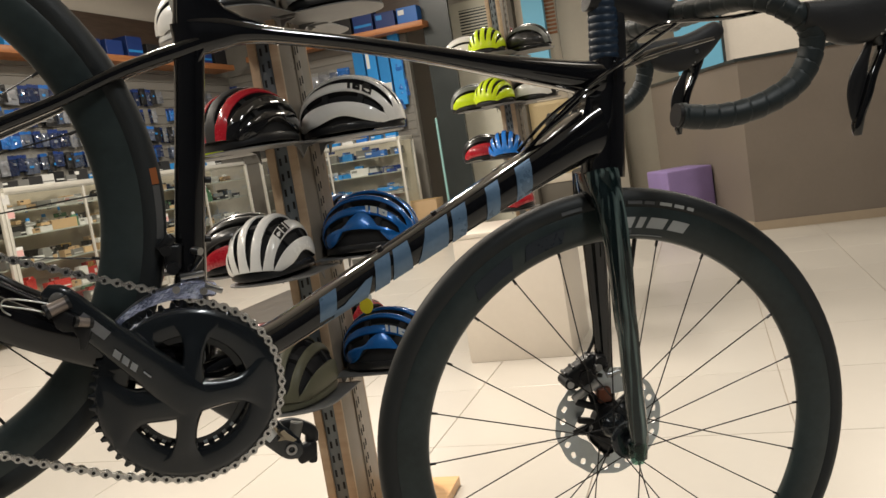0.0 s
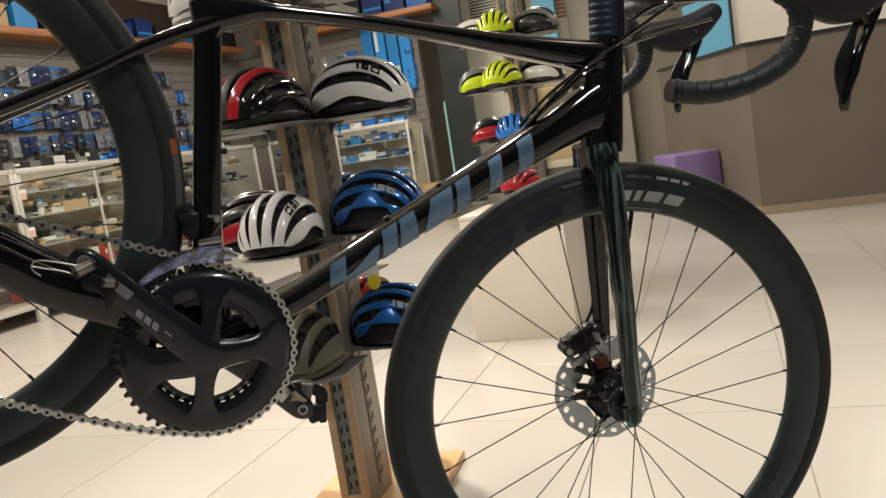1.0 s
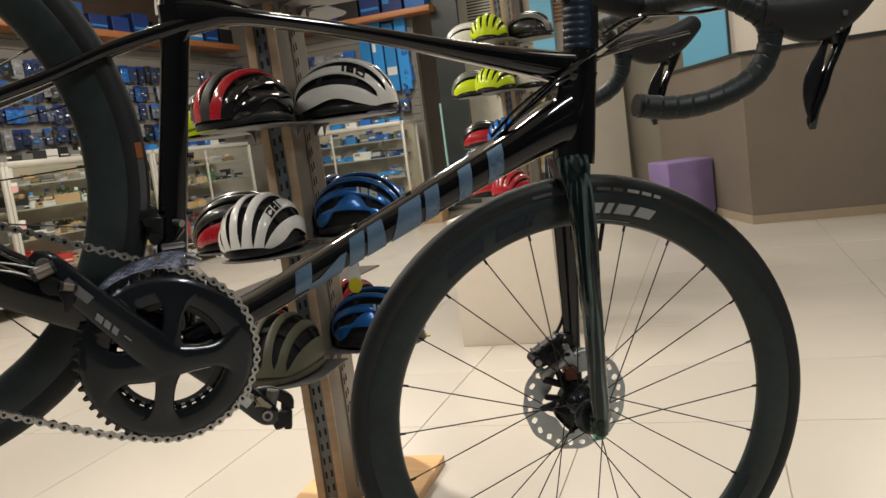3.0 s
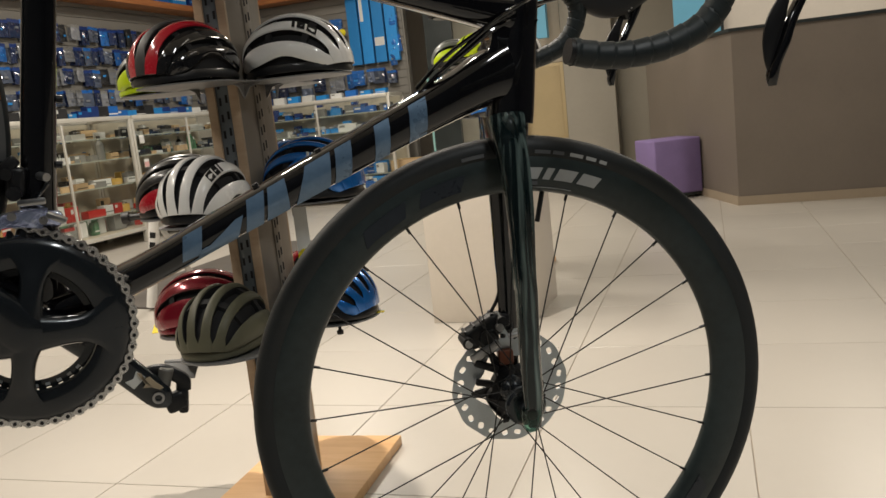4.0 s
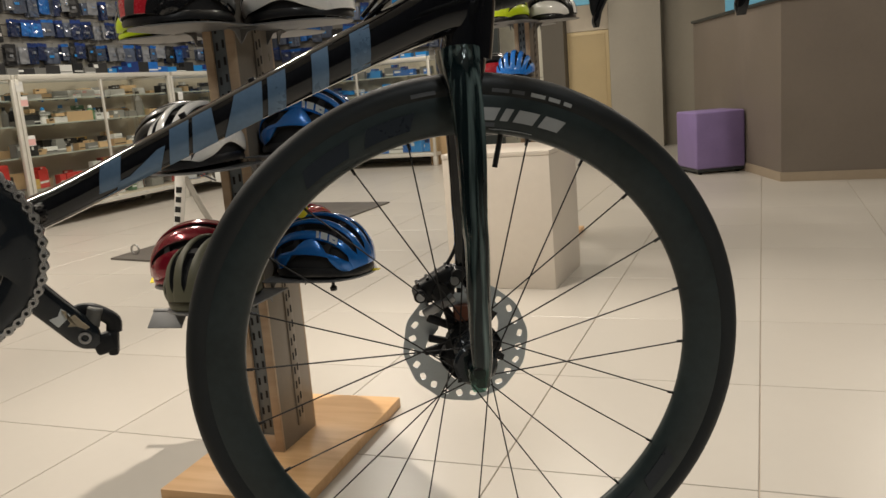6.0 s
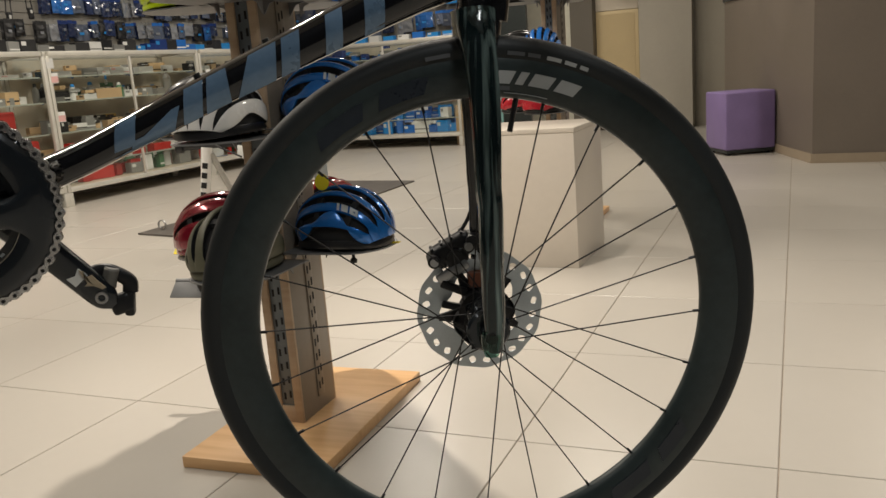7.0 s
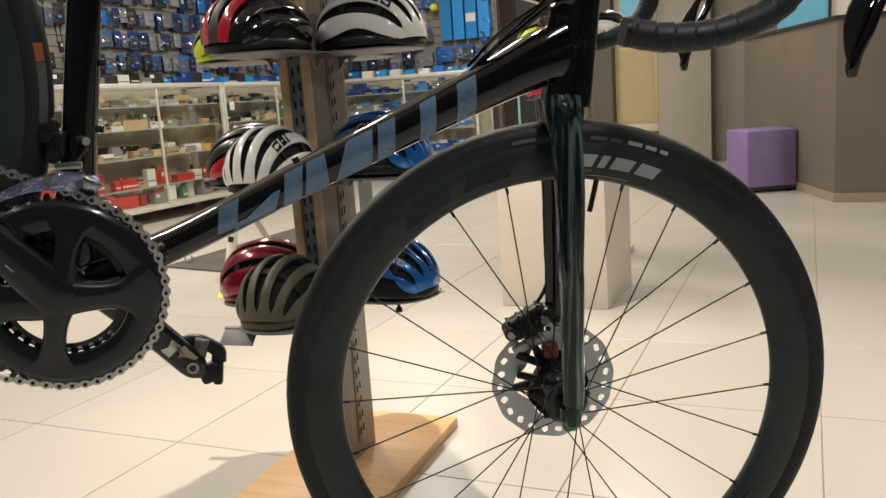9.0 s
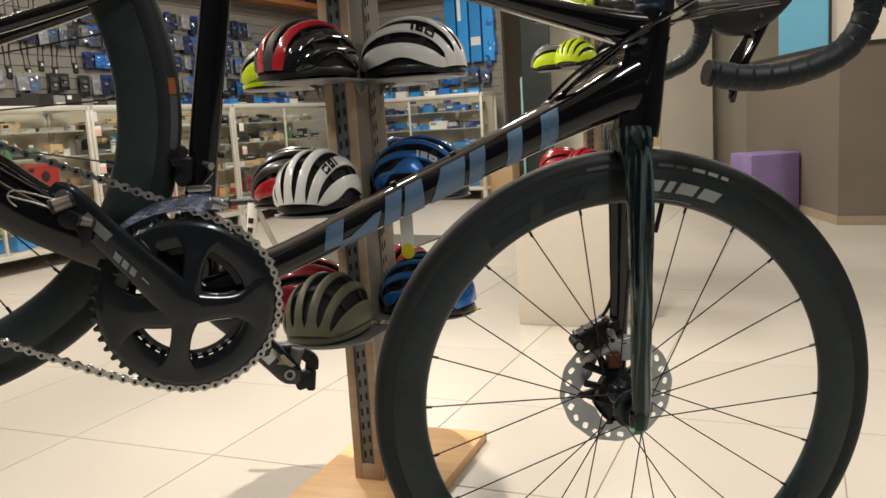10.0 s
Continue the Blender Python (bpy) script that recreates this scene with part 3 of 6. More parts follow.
BLOCKS = ((0.008, 0.080, -0.85, 0.82, 0.033, 0.033), (0.080, 0.232, -0.85, -0.38, 0.05, 0.05), (0.172, 0.232, -0.38, 0.22, 0.19, 0.05), (0.250, 0.317, -0.85, 0.82, 0.033, 0.033), (0.331, 0.409, -0.85, 0.82, 0.033, 0.02),
          (0.462, 0.579, -0.85, 0.82, 0.055, 0.033), (0.599, 0.664, -0.85, 0.82, 0.033, 0.033), (0.759, 0.820, -0.85, 0.82, 0.033, 0.033), (0.901, 0.974, -0.85, 0.82, 0.033, 0.033))
for f0, f1, h0, h1, l0, l1 in BLOCKS:
    for s in (-1, 1):
        part("decal", tube_block(f0, f1, h0, h1, l0, l1, s), DECAL, frm, "blue-grey slanted block decal")
# bottle bolts
for f in (0.33, 0.58):
    c = dt0 + dv * (f * LONG) + dn * 0.0190
    part("bottle_bolt", rod((c[0], 0, c[1]), (c[0] + dn[0] * 0.005, 0, c[1] + dn[1] * 0.005), 0.004, 10), BLKPLAST, frm)
for z in (0.115, 0.18):
    x = -0.6095 - (z - 0.0609) * 0.277 + 0.0175
    part("bottle_bolt", rod((x, 0, z), (x + 0.006, 0, z + 0.0015), 0.004, 10), BLKPLAST, frm)

# ---- fork, wrapped in clear film ----
fork = new("fork")
fork.parent = bike
part("crown", sweep([(-0.1517, 0, 0.334, 0.026, 0.028), (-0.1436, 0, 0.3185, 0.03, 0.0275), (-0.1363, 0, 0.299, 0.036, 0.0235), (-0.1332, 0, 0.287, 0.034, 0.016)], 12, 20, 2.6, up=(0, 1, 0)), CARBON, fork)
LEG = [(-0.154, 0.024, 0.331, 0.011, 0.0235), (-0.1375, 0.038, 0.297, 0.0105, 0.0205), (-0.1125, 0.042, 0.2515, 0.009, 0.0178), (-0.087, 0.0445, 0.199, 0.008, 0.0165), (-0.068, 0.0465, 0.1576, 0.0075, 0.0152), (-0.0575, 0.048, 0.137, 0.007, 0.0147), (-0.033, 0.051, 0.0815, 0.007, 0.0138), (-0.005, 0.054, 0.0214, 0.006, 0.013), (0.012, 0.054, -0.0155, 0.004, 0.0088)]
for s in (-1, 1):
    part("leg", sweep([(x, s * y, z, w, hh - (0.0036 if s < 0 else 0.0012)) for x, y, z, w, hh in LEG], 30, 14, 2.3), CARBON, fork)


def film(name, tint, gloss):
    if name in MATS:
        return MATS[name]
    m = glass(name, tint, 0.1, gloss)
    nt = m.node_tree
    nz = nt.nodes.new("ShaderNodeTexNoise")
    nz.inputs["Scale"].default_value, nz.inputs["Detail"].default_value = 34, 2
    co = nt.nodes.new("ShaderNodeTexCoord")
    mp = nt.nodes.new("ShaderNodeMapping")
    mp.inputs["Rotation"].default_value = (0, radians(-22), 0)
    mp.inputs["Scale"].default_value = (1.0, 1.0, 0.05)
    nt.links.new(co.outputs["Object"], mp.inputs["Vector"])
    nt.links.new(mp.outputs[0], nz.inputs["Vector"])
    bp = nt.nodes.new("ShaderNodeBump")
    bp.inputs["Strength"].default_value, bp.inputs["Distance"].default_value = 0.45, 0.004
    nt.links.new(nz.outputs["Fac"], bp.inputs["Height"])
    for n in nt.nodes:
        if n.bl_idname in ("ShaderNodeBsdfGlossy", "ShaderNodeLayerWeight"):
            nt.links.new(bp.outputs[0], n.inputs["Normal"])
    return m


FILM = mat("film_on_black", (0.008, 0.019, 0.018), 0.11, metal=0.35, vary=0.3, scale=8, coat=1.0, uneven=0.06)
nt = FILM.node_tree                       # pale stretched creases along the legs, with streaks of shine put into the colour
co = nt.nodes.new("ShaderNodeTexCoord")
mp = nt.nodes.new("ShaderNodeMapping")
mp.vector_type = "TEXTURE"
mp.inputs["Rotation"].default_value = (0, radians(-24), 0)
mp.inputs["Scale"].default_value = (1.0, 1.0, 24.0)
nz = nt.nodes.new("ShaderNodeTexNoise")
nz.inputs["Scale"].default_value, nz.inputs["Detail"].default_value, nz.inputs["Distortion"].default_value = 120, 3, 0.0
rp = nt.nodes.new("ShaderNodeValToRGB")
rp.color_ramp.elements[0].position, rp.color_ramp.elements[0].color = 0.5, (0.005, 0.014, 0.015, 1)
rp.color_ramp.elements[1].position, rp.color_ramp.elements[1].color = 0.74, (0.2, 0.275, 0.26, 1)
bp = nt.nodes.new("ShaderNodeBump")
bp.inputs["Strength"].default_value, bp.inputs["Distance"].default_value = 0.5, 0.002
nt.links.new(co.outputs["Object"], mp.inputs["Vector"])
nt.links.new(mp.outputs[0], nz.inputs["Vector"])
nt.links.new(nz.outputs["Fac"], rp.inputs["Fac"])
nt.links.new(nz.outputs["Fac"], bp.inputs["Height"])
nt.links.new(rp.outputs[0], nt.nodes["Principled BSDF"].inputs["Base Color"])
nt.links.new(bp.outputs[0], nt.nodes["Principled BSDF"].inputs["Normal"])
GREENTAPE = film("green_tape", (0.42, 0.66, 0.58), 0.05)
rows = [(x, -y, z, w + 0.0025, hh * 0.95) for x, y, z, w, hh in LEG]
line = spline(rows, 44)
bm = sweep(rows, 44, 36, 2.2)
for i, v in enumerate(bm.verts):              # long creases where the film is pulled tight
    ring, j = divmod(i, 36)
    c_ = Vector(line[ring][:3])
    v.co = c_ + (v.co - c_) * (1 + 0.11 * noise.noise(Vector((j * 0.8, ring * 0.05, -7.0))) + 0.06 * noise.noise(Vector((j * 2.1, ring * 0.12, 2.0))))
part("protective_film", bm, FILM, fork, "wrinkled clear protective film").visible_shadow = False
bm = sweep([(-0.001, -0.054, 0.004, 0.0098, 0.0132), (0.005, -0.054, -0.010, 0.009, 0.0122), (0.010, -0.054, -0.022, 0.006, 0.008)], 6, 14, 2.3)
part("tape_end", bm, GREENTAPE, fork, "translucent green tape").visible_shadow = False
# axle ends, and the flat-mount caliper on the left leg
part("axle", rod((0, -0.062, 0), (0, 0.064, 0), 0.0075, 12), BLKPLAST, fork)
cal = new("brake_caliper")
cal.parent = bike
bm = box(0.056, 0.026, 0.030, (0, 0, 0), 0.008, m=pose(-0.062, 0.050, 0.060, 0, -53, 0), seg=3)
box(0.030, 0.03, 0.022, (0, 0, 0), 0.006, m=pose(-0.055, 0.050, 0.053, 0, -53, 0), bm=bm, seg=3)
box(0.016, 0.024, 0.014, (0, 0, 0), 0.004, m=pose(-0.044, 0.046, 0.084, 0, -20, 0), bm=bm)
disc(0.0095, 0.032, 0.036, (-0.058, 0.055), 20, bm)
disc(0.008, 0.030, 0.062, (-0.080, 0.040), 16, bm)
disc(0.007, 0.030, 0.062, (-0.047, 0.082), 16, bm)
part("caliper_body", bm, BLKPLAST, cal, "black disc brake caliper")
for x, z in ((-0.080, 0.040), (-0.048, 0.074)):
    part("mount_bolt", disc(0.0052, 0.027, 0.036, (x, z), 12), STEEL, cal)
for i in range(4):
    f = i / 3
    part("cooling_fin", box(0.0045, 0.02, 0.006, (0, 0, 0), 0.0012, m=pose(-0.086 + 0.026 * f, 0.05, 0.05 + 0.034 * f, 0, -53, 0)), BLKPLAST, cal)
bm = box(0.050, 0.02, 0.078, (0, 0, 0), 0.016, m=pose(0.006, 0.036, -0.004, 0, 28, 0), seg=4)
box(0.034, 0.008, 0.010, (0, 0, 0), 0.002, m=pose(-0.044, 0.036, 0.017, 0, 0, 0), bm=bm)
box(0.032, 0.008, 0.009, (0, 0, 0), 0.002, m=pose(-0.034, 0.036, -0.005, 0, -10, 0), bm=bm)
disc(0.028, 0.030, 0.044, (0.0, 0.0), 30, bm)
part("dropout_block", bm, BLKPLAST, cal)
part("brake_hose", wire([(-0.062, 0.05, 0.075), (-0.060, 0.052, 0.12), (-0.092, 0.05, 0.2), (-0.122, 0.044, 0.27)], 0.0025, 18), BLKPLAST, cal)

part("pad_spacer", box(0.02, 0.02, 0.021, (0, 0, 0), 0.003, m=pose(-0.021, 0.046, 0.036, 0, -26, 0)), mat("copper_plastic", (0.15, 0.05, 0.026), 0.35, vary=0.2, scale=30), cal, "copper-brown plastic pad spacer")
part("bleed_screw", rod((-0.020 - 0.012, 0.03, 0.032 + 0.034), (-0.020 + 0.004, 0.03, 0.032 + 0.046), 0.004, 10), STEEL, cal)
part("adapter_plate", box(0.044, 0.004, 0.014, (0, 0, 0), 0.003, m=pose(-0.053, 0.036, 0.036, 0, -54, 0)), STEEL, cal, "bright steel adapter plate")

# ---- crankset ----
crank = new("crankset")
crank.parent = bike
crank.matrix_basis = SWING @ Matrix.Translation((BB[0], 0, BB[1] - 0.0015))
CRANKDEC = mat("silver_print", (0.55, 0.56, 0.56), 0.4, vary=0.1)
CY = -0.046
N = 50
out = []
for k in range(N):
    for da, r in ((-0.32, 0.0982), (-0.14, 0.1036), (0.14, 0.1036), (0.32, 0.0982)):
        a = 2 * math.pi * (k + da) / N
        out.append((r * math.cos(a), r * math.sin(a)))
bm = bmesh.new()
rings = []
for x, z in out:
    r = math.hypot(x, z)
    c, s = x / r, z / r
    rings.append([(x, CY - 0.001, z), (0.0968 * c, CY - 0.0026, 0.0968 * s), (0.0945 * c, CY - 0.0056, 0.0945 * s), (0.0885 * c, CY - 0.0082, 0.0885 * s), (0.0760 * c, CY - 0.0088, 0.0760 * s), (0.0668 * c, CY - 0.0070, 0.0668 * s), (0.0652 * c, CY - 0.0045, 0.0652 * s), (0.0650 * c, CY + 0.001, 0.0650 * s), (x, CY + 0.001, z)])
part("large_chainring", loft(rings, bm, closed=True), ALLOYBLK, crank, "satin black large chainring")
out = []
N2 = 34
for k in range(N2):
    for da, r in ((-0.32, 0.0653), (-0.14, 0.070), (0.14, 0.070), (0.32, 0.0653)):
        a = 2 * math.pi * (k + da) / N2
        out.append((r * math.cos(a), r * math.sin(a)))
rings = []
for x, z in out:
    r = math.hypot(x, z)
    c, s = x / r, z / r
    rings.append([(x, CY + 0.006, z), (0.0567 * c, CY + 0.006, 0.0567 * s), (0.0567 * c, CY + 0.0085, 0.0567 * s), (x, CY + 0.0085, z)])
part("small_chainring", loft(rings, None, closed=True), ALLOYBLK, crank)
for i in range(12):                       # pale printed dashes on the small ring
    a = 215 + i * 10.6
    part("print_mark", arc_patch(a, a + 4.0, 0.0605, 0.0632, CY + 0.0055, n=2), WHITEDEC if i % 5 else STEEL, crank, "pale printed dash")
for a0, w_ in ((154, 0.0155), (100, 0.012), (21, 0.0155), (-79, 0.012), (206, 0.021)):
    a = radians(a0)
    c, s = math.cos(a), math.sin(a)
    part("spider_arm", sweep([(0.0, CY - 0.013, 0.0, 0.012, 0.022), (0.025 * c, CY - 0.0125, 0.025 * s, 0.0105, w_ * 1.05), (0.05 * c, CY - 0.0105, 0.05 * s, 0.008, w_ * 0.95), (0.0655 * c, CY - 0.0088, 0.0655 * s, 0.0046, w_ * 1.3), (0.0755 * c, CY - 0.0080, 0.0755 * s, 0.0028, w_ * 1.9), (0.086 * c, CY - 0.0074, 0.086 * s, 0.0012, w_ * 2.0)], 18, 14, 3.0), ALLOYBLK, crank)
part("spindle_cap", lathe([(0.001, CY - 0.0235), (0.016, CY - 0.0235), (0.021, CY - 0.02), (0.021, CY + 0.02), (0.001, CY + 0.02)], 28), ALLOYBLK, crank)
for s, ang in ((-1, 128 + DIVE), (1, 128 + DIVE + 180)):
    a = radians(ang)
    c, z = math.cos(a), math.sin(a)
    y0, y1 = (CY - 0.014, CY - 0.024) if s < 0 else (0.046, 0.06)
    arm = part("crank_arm", sweep([(-0.016 * c, y0, -0.016 * z, 0.010, 0.017), (0.0, y0, 0.0, 0.012, 0.0235), (0.04 * c, y0 + (y1 - y0) * 0.2, 0.04 * z, 0.0108, 0.0215), (0.10 * c, y0 + (y1 - y0) * 0.6, 0.10 * z, 0.0095, 0.0175), (0.158 * c, y1, 0.158 * z, 0.0085, 0.0170), (0.176 * c, y1, 0.176 * z, 0.0075, 0.0145), (0.187 * c, y1, 0.187 * z, 0.004, 0.006)], 26, 16, 3.0), ALLOYBLK, crank, "satin black hollow crank arm")
    e = 0.17
    bm = lathe([(0.0042, y1 + s * 0.0065), (0.0072, y1 + s * 0.0095), (0.0072, y1 - s * 0.0105), (0.0042, y1 - s * 0.0105)], 20, at=(e * c, 0, e * z))
    part("thread_insert", bm, STEEL, crank)
    if s < 0:
        # pale lettering bars and a grey sticker on the arm
        tx, tz = c, z
        nx, nz = -z, c
        for f0, f1, n0, n1, sl, m_ in ((0.087, 0.096, 0.0035, 0.0108, 0.003, CRANKDEC), (0.0765, 0.0845, 0.0035, 0.0108, 0.003, CRANKDEC), (0.066, 0.0735, 0.0035, 0.0108, 0.003, CRANKDEC), (0.0475, 0.0575, 0.0045, 0.0062, 0.0005, CRANKDEC), (0.110, 0.144, -0.0075, 0.0030, 0.0, mat("grey_sticker", (0.42, 0.42, 0.43), 0.5))):
            yy = lambda f: y0 + (y1 - y0) * (0.25 + (f - 0.05) / 0.06 * 0.4) - 0.0120
            bm = bmesh.new()
            vs = [bm.verts.new((f * tx + n * nx, yy(f), f * tz + n * nz)) for f, n in ((f0, n0), (f1, n0), (f1 - sl, n1), (f0 - sl, n1))]
            bm.faces.new(vs)
            bmesh.ops.solidify(bm, geom=list(bm.faces), thickness=0.0015)
            part("print_mark", bm, m_, crank, "pale printed mark on the crank arm")
# small pedal frame on the near arm: sleeves on a cut bracket, with a bent wire spring
SLEEVE = mat("dull_bronze_sleeve", (0.30, 0.25, 0.22), 0.38, metal=0.6, vary=0.25, scale=40)
WIREM = mat("spring_wire", (0.42, 0.40, 0.37), 0.35, metal=0.9)
part("pedal_spindle", rod((-0.1530, CY - 0.012, 0.0760), (-0.1530, CY - 0.040, 0.0760), 0.0075, 18), STEEL, crank, "short steel pedal spindle")
bm = prism([(-0.1560, 0.0640), (-0.1422, 0.0685), (-0.1265, 0.0640), (-0.1165, 0.0590), (-0.1135, 0.0480), (-0.1145, 0.0352), (-0.1198, 0.0328), (-0.1235, 0.0440), (-0.1300, 0.0500), (-0.1390, 0.0475), (-0.1467, 0.0500)], CY - 0.044, CY - 0.034)
bmesh.ops.bevel(bm, geom=list(bm.edges), offset=0.0012, segments=2, affect="EDGES", profile=0.5)
part("pedal_body", bm, BLKPLAST, crank, "small black cut pedal bracket")
for (x0, z0), (x1, z1), rr_ in (((-0.1590, 0.0645), (-0.1425, 0.0780), 0.0068), ((-0.1310, 0.0612), (-0.1165, 0.0622), 0.0050)):
    ax = Vector((x1 - x0, 0.006, z1 - z0)).normalized()
    p0, p1 = Vector((x0, CY - 0.047, z0)), Vector((x1, CY - 0.041, z1))
    sl = part("pedal_sleeve", rod(p0, p1, rr_, 20), SLEEVE, crank, "dull bronze pedal sleeve")
    part("sleeve_collar", rod(p0 - ax * 0.0012, p0 + ax * 0.0025, rr_ * 1.12, 20), BLKPLAST, crank)
    part("sleeve_collar", rod(p1 - ax * 0.0025, p1 + ax * 0.0012, rr_ * 1.12, 20), BLKPLAST, crank)
for pts in ([(-0.2008, 0.0607), (-0.1993, 0.0658), (-0.1937, 0.0689), (-0.1785, 0.0712), (-0.1564, 0.0728)], [(-0.2008, 0.0607), (-0.1891, 0.0616), (-0.1746, 0.0631), (-0.1580, 0.0632)], [(-0.2006, 0.0600), (-0.1960, 0.0557), (-0.1893, 0.0533)]):
    part("pedal_wire", wire([(x, CY - 0.044, z) for x, z in pts], 0.0009, 18), WIREM, crank, "thin bent spring wire")
# tag and clip on the far arm
a = radians(128 + DIVE + 180)
bm = box(0.026, 0.002, 0.019, (0, 0, 0), 0.0006, m=pose(0.128 * math.cos(a), 0.0495, 0.128 * math.sin(a), 0, 51 - DIVE, 0))
part("sticker", bm, TAGW, crank, "white paper sticker")
bm = box(0.026, 0.016, 0.024, (0, 0, 0), 0.005, m=pose(0.192 * math.cos(a + 0.03), 0.066, 0.192 * math.sin(a + 0.03), 0, -40, 0), seg=3)
box(0.012, 0.014, 0.03, (0, 0, 0), 0.004, m=pose(0.199 * math.cos(a + 0.06), 0.066, 0.199 * math.sin(a + 0.06), 0, -18, 0), bm=bm)
part("dangling_clip", bm, BLKPLAST, crank, "small black plastic clip")
ex, ez = 0.17 * math.cos(a), 0.17 * math.sin(a)
cd, sd = math.cos(radians(DIVE)), math.sin(radians(DIVE))


def by_end(u, v):
    """Along and up from the far pedal's thread, level with the shop floor."""
    return ex + cd * u - sd * v, ez + sd * u + cd * v


edge = []
for (u, v), h in zip([(-0.0130, 0.0285), (-0.0023, 0.0285), (0.0094, 0.0262), (0.0215, 0.0190), (0.0300, 0.0100), (0.0290, -0.0020)], (0.005, 0.0075, 0.0085, 0.0085, 0.009, 0.009)):
    x, z = by_end(u, v)
    edge.append((x, 0.07, z, 0.006, h))
part("pedal_strap", sweep(edge, 20, 12, 2.6), BLKPLAST, crank, "curved black plastic pedal edge")
bm = lathe([(0.001, -0.0125), (0.0075, -0.0125), (0.009, -0.0105), (0.0085, 0.001), (0.009, 0.0105), (0.0075, 0.0125), (0.001, 0.0125)], 18, "Z")
x, z = by_end(0.0100, 0.0190)
bmesh.ops.transform(bm, matrix=pose(x, 0.066, z, 0, -6, 0), verts=bm.verts)
part("pedal_sleeve", bm, mat("dull_grey_sleeve", (0.16, 0.155, 0.14), 0.5, metal=0.3, vary=0.2, scale=30), crank, "dull grey pedal sleeve")
bm = prism([by_end(u, v) for u, v in [(-0.0185, 0.0374), (-0.0135, 0.0353), (-0.0141, 0.0271), (-0.0053, 0.0300), (-0.0009, 0.0235), (0.0079, 0.0132), (0.0035, 0.0118), (-0.0053, 0.0168), (-0.0147, 0.0176), (-0.0112, 0.0212)]], 0.0455, 0.047)
part("torn_label", bm, mat("kraft_paper", (0.42, 0.34, 0.23), 0.8, vary=0.2, scale=40), crank, "torn brown paper label")

# ---- chain: one loop of links, joined ----
bm = bmesh.new()
PITCH = 0.0127
CYC = CY - 0.0005
R1 = 0.1011
cx, cz, rr = RH[0], RH[1], 0.024
dx, dz = BB[0] - cx, BB[1] - cz
dist = math.hypot(dx, dz)
base = math.atan2(dz, dx)
al = math.asin((R1 - rr) / dist)
path = []
top = base + math.pi / 2 + al
ts = (cx + rr * math.cos(top), cz + rr * math.sin(top))
te = (BB[0] + R1 * math.cos(top), BB[1] + R1 * math.sin(top))
for k in range(30):
    path.append((ts[0] + (te[0] - ts[0]) * k / 30, ts[1] + (te[1] - ts[1]) * k / 30))
bot = -math.pi / 2 + 0.10
sweep_a = (top - bot) % (2 * math.pi)
for k in range(81):
    a = top - sweep_a * k / 80
    path.append((BB[0] + R1 * math.cos(a), BB[1] + R1 * math.sin(a)))
path += [(float(r[0]), float(r[1])) for r in spline([path[-1], (-0.6231, -0.1555), (-0.6891, -0.1557), (-0.7532, -0.1540), (-0.8142, -0.1524), (-0.93, -0.149)], 40)[1:]]
seg = [0.0]
for i in range(1, len(path)):
    seg.append(seg[-1] + math.dist(path[i], path[i - 1]))
pts = []
k = 0.0
while k < seg[-1]:
    pts.append((np.interp(k, seg, [p[0] for p in path]), np.interp(k, seg, [p[1] for p in path])))
    k += PITCH
for i in range(len(pts) - 1):
    (x0, z0), (x1, z1) = pts[i], pts[i + 1]
    tx, tz = (x1 - x0) / PITCH, (z1 - z0) / PITCH
    nx, nz = -tz, tx
    for s in (-1, 1):
        yc = CYC + s * (0.0033 if i % 2 else 0.0022)
        prof = []
        for f, h in ((-0.28, 0.0), (-0.16, 0.0040), (0.08, 0.0043), (0.5, 0.0017), (0.92, 0.0043), (1.16, 0.0040), (1.28, 0.0), (1.16, -0.0040), (0.92, -0.0043), (0.5, -0.0017), (0.08, -0.0043), (-0.16, -0.0040)):
            prof.append((x0 + tx * PITCH * f + nx * h, z0 + tz * PITCH * f + nz * h))
        prism(prof, yc - 0.0005, yc + 0.0005, bm)
    n0 = len(bm.faces)
    disc(0.0021, CYC - 0.0046, CYC + 0.0046, (x0, z0), 6, bm)
    bm.faces.ensure_lookup_table()
    for f_ in bm.faces[n0:]:
        f_.material_index = 1
chain = tagged(part("chain", bm, [CHAINM, BLKPLAST], bike, "grey steel roller chain", smooth=False), kind="stuff")
chain.matrix_basis = SWING

# ---- front derailleur, wrapped in blue film ----
fd = new("front_derailleur")
fd.parent = bike
fd.matrix_basis = SWING
FDB = mat("blue_film", (0.55, 0.62, 0.92), 0.2, metal=0.85, vary=0.6, scale=45, bump=0.9, bump_scale=75, coat=0.8)
cage = []
for k in range(9):
    a = radians(150 - 52 + k * 7.5)
    cage.append((BB[0] + 0.1065 * math.cos(a), BB[1] + 0.1065 * math.sin(a)))
for k in range(9):
    a = radians(150 - 52 + 60 - k * 7.5)
    r = 0.1105 + 0.0145 * (k / 8) ** 1.3
    cage.append((BB[0] + r * math.cos(a), BB[1] + r * math.sin(a)))
part("outer_cage", prism(cage, CY - 0.0115, CY - 0.0085), FDB, fd, "derailleur cage under blue protective film")
part("inner_cage", prism(cage, CY + 0.006, CY + 0.008), STEEL, fd)
bm = box(0.040, 0.018, 0.016, (0, 0, 0), 0.005, m=pose(-0.6028, -0.036, 0.0632, 0, -12, 0), seg=3)
part("linkage", bm, FDB, fd)
bm = box(0.018, 0.016, 0.03, (0, 0, 0), 0.004, m=pose(-0.6367, -0.014, 0.0876, 0, -14, 0), seg=3)
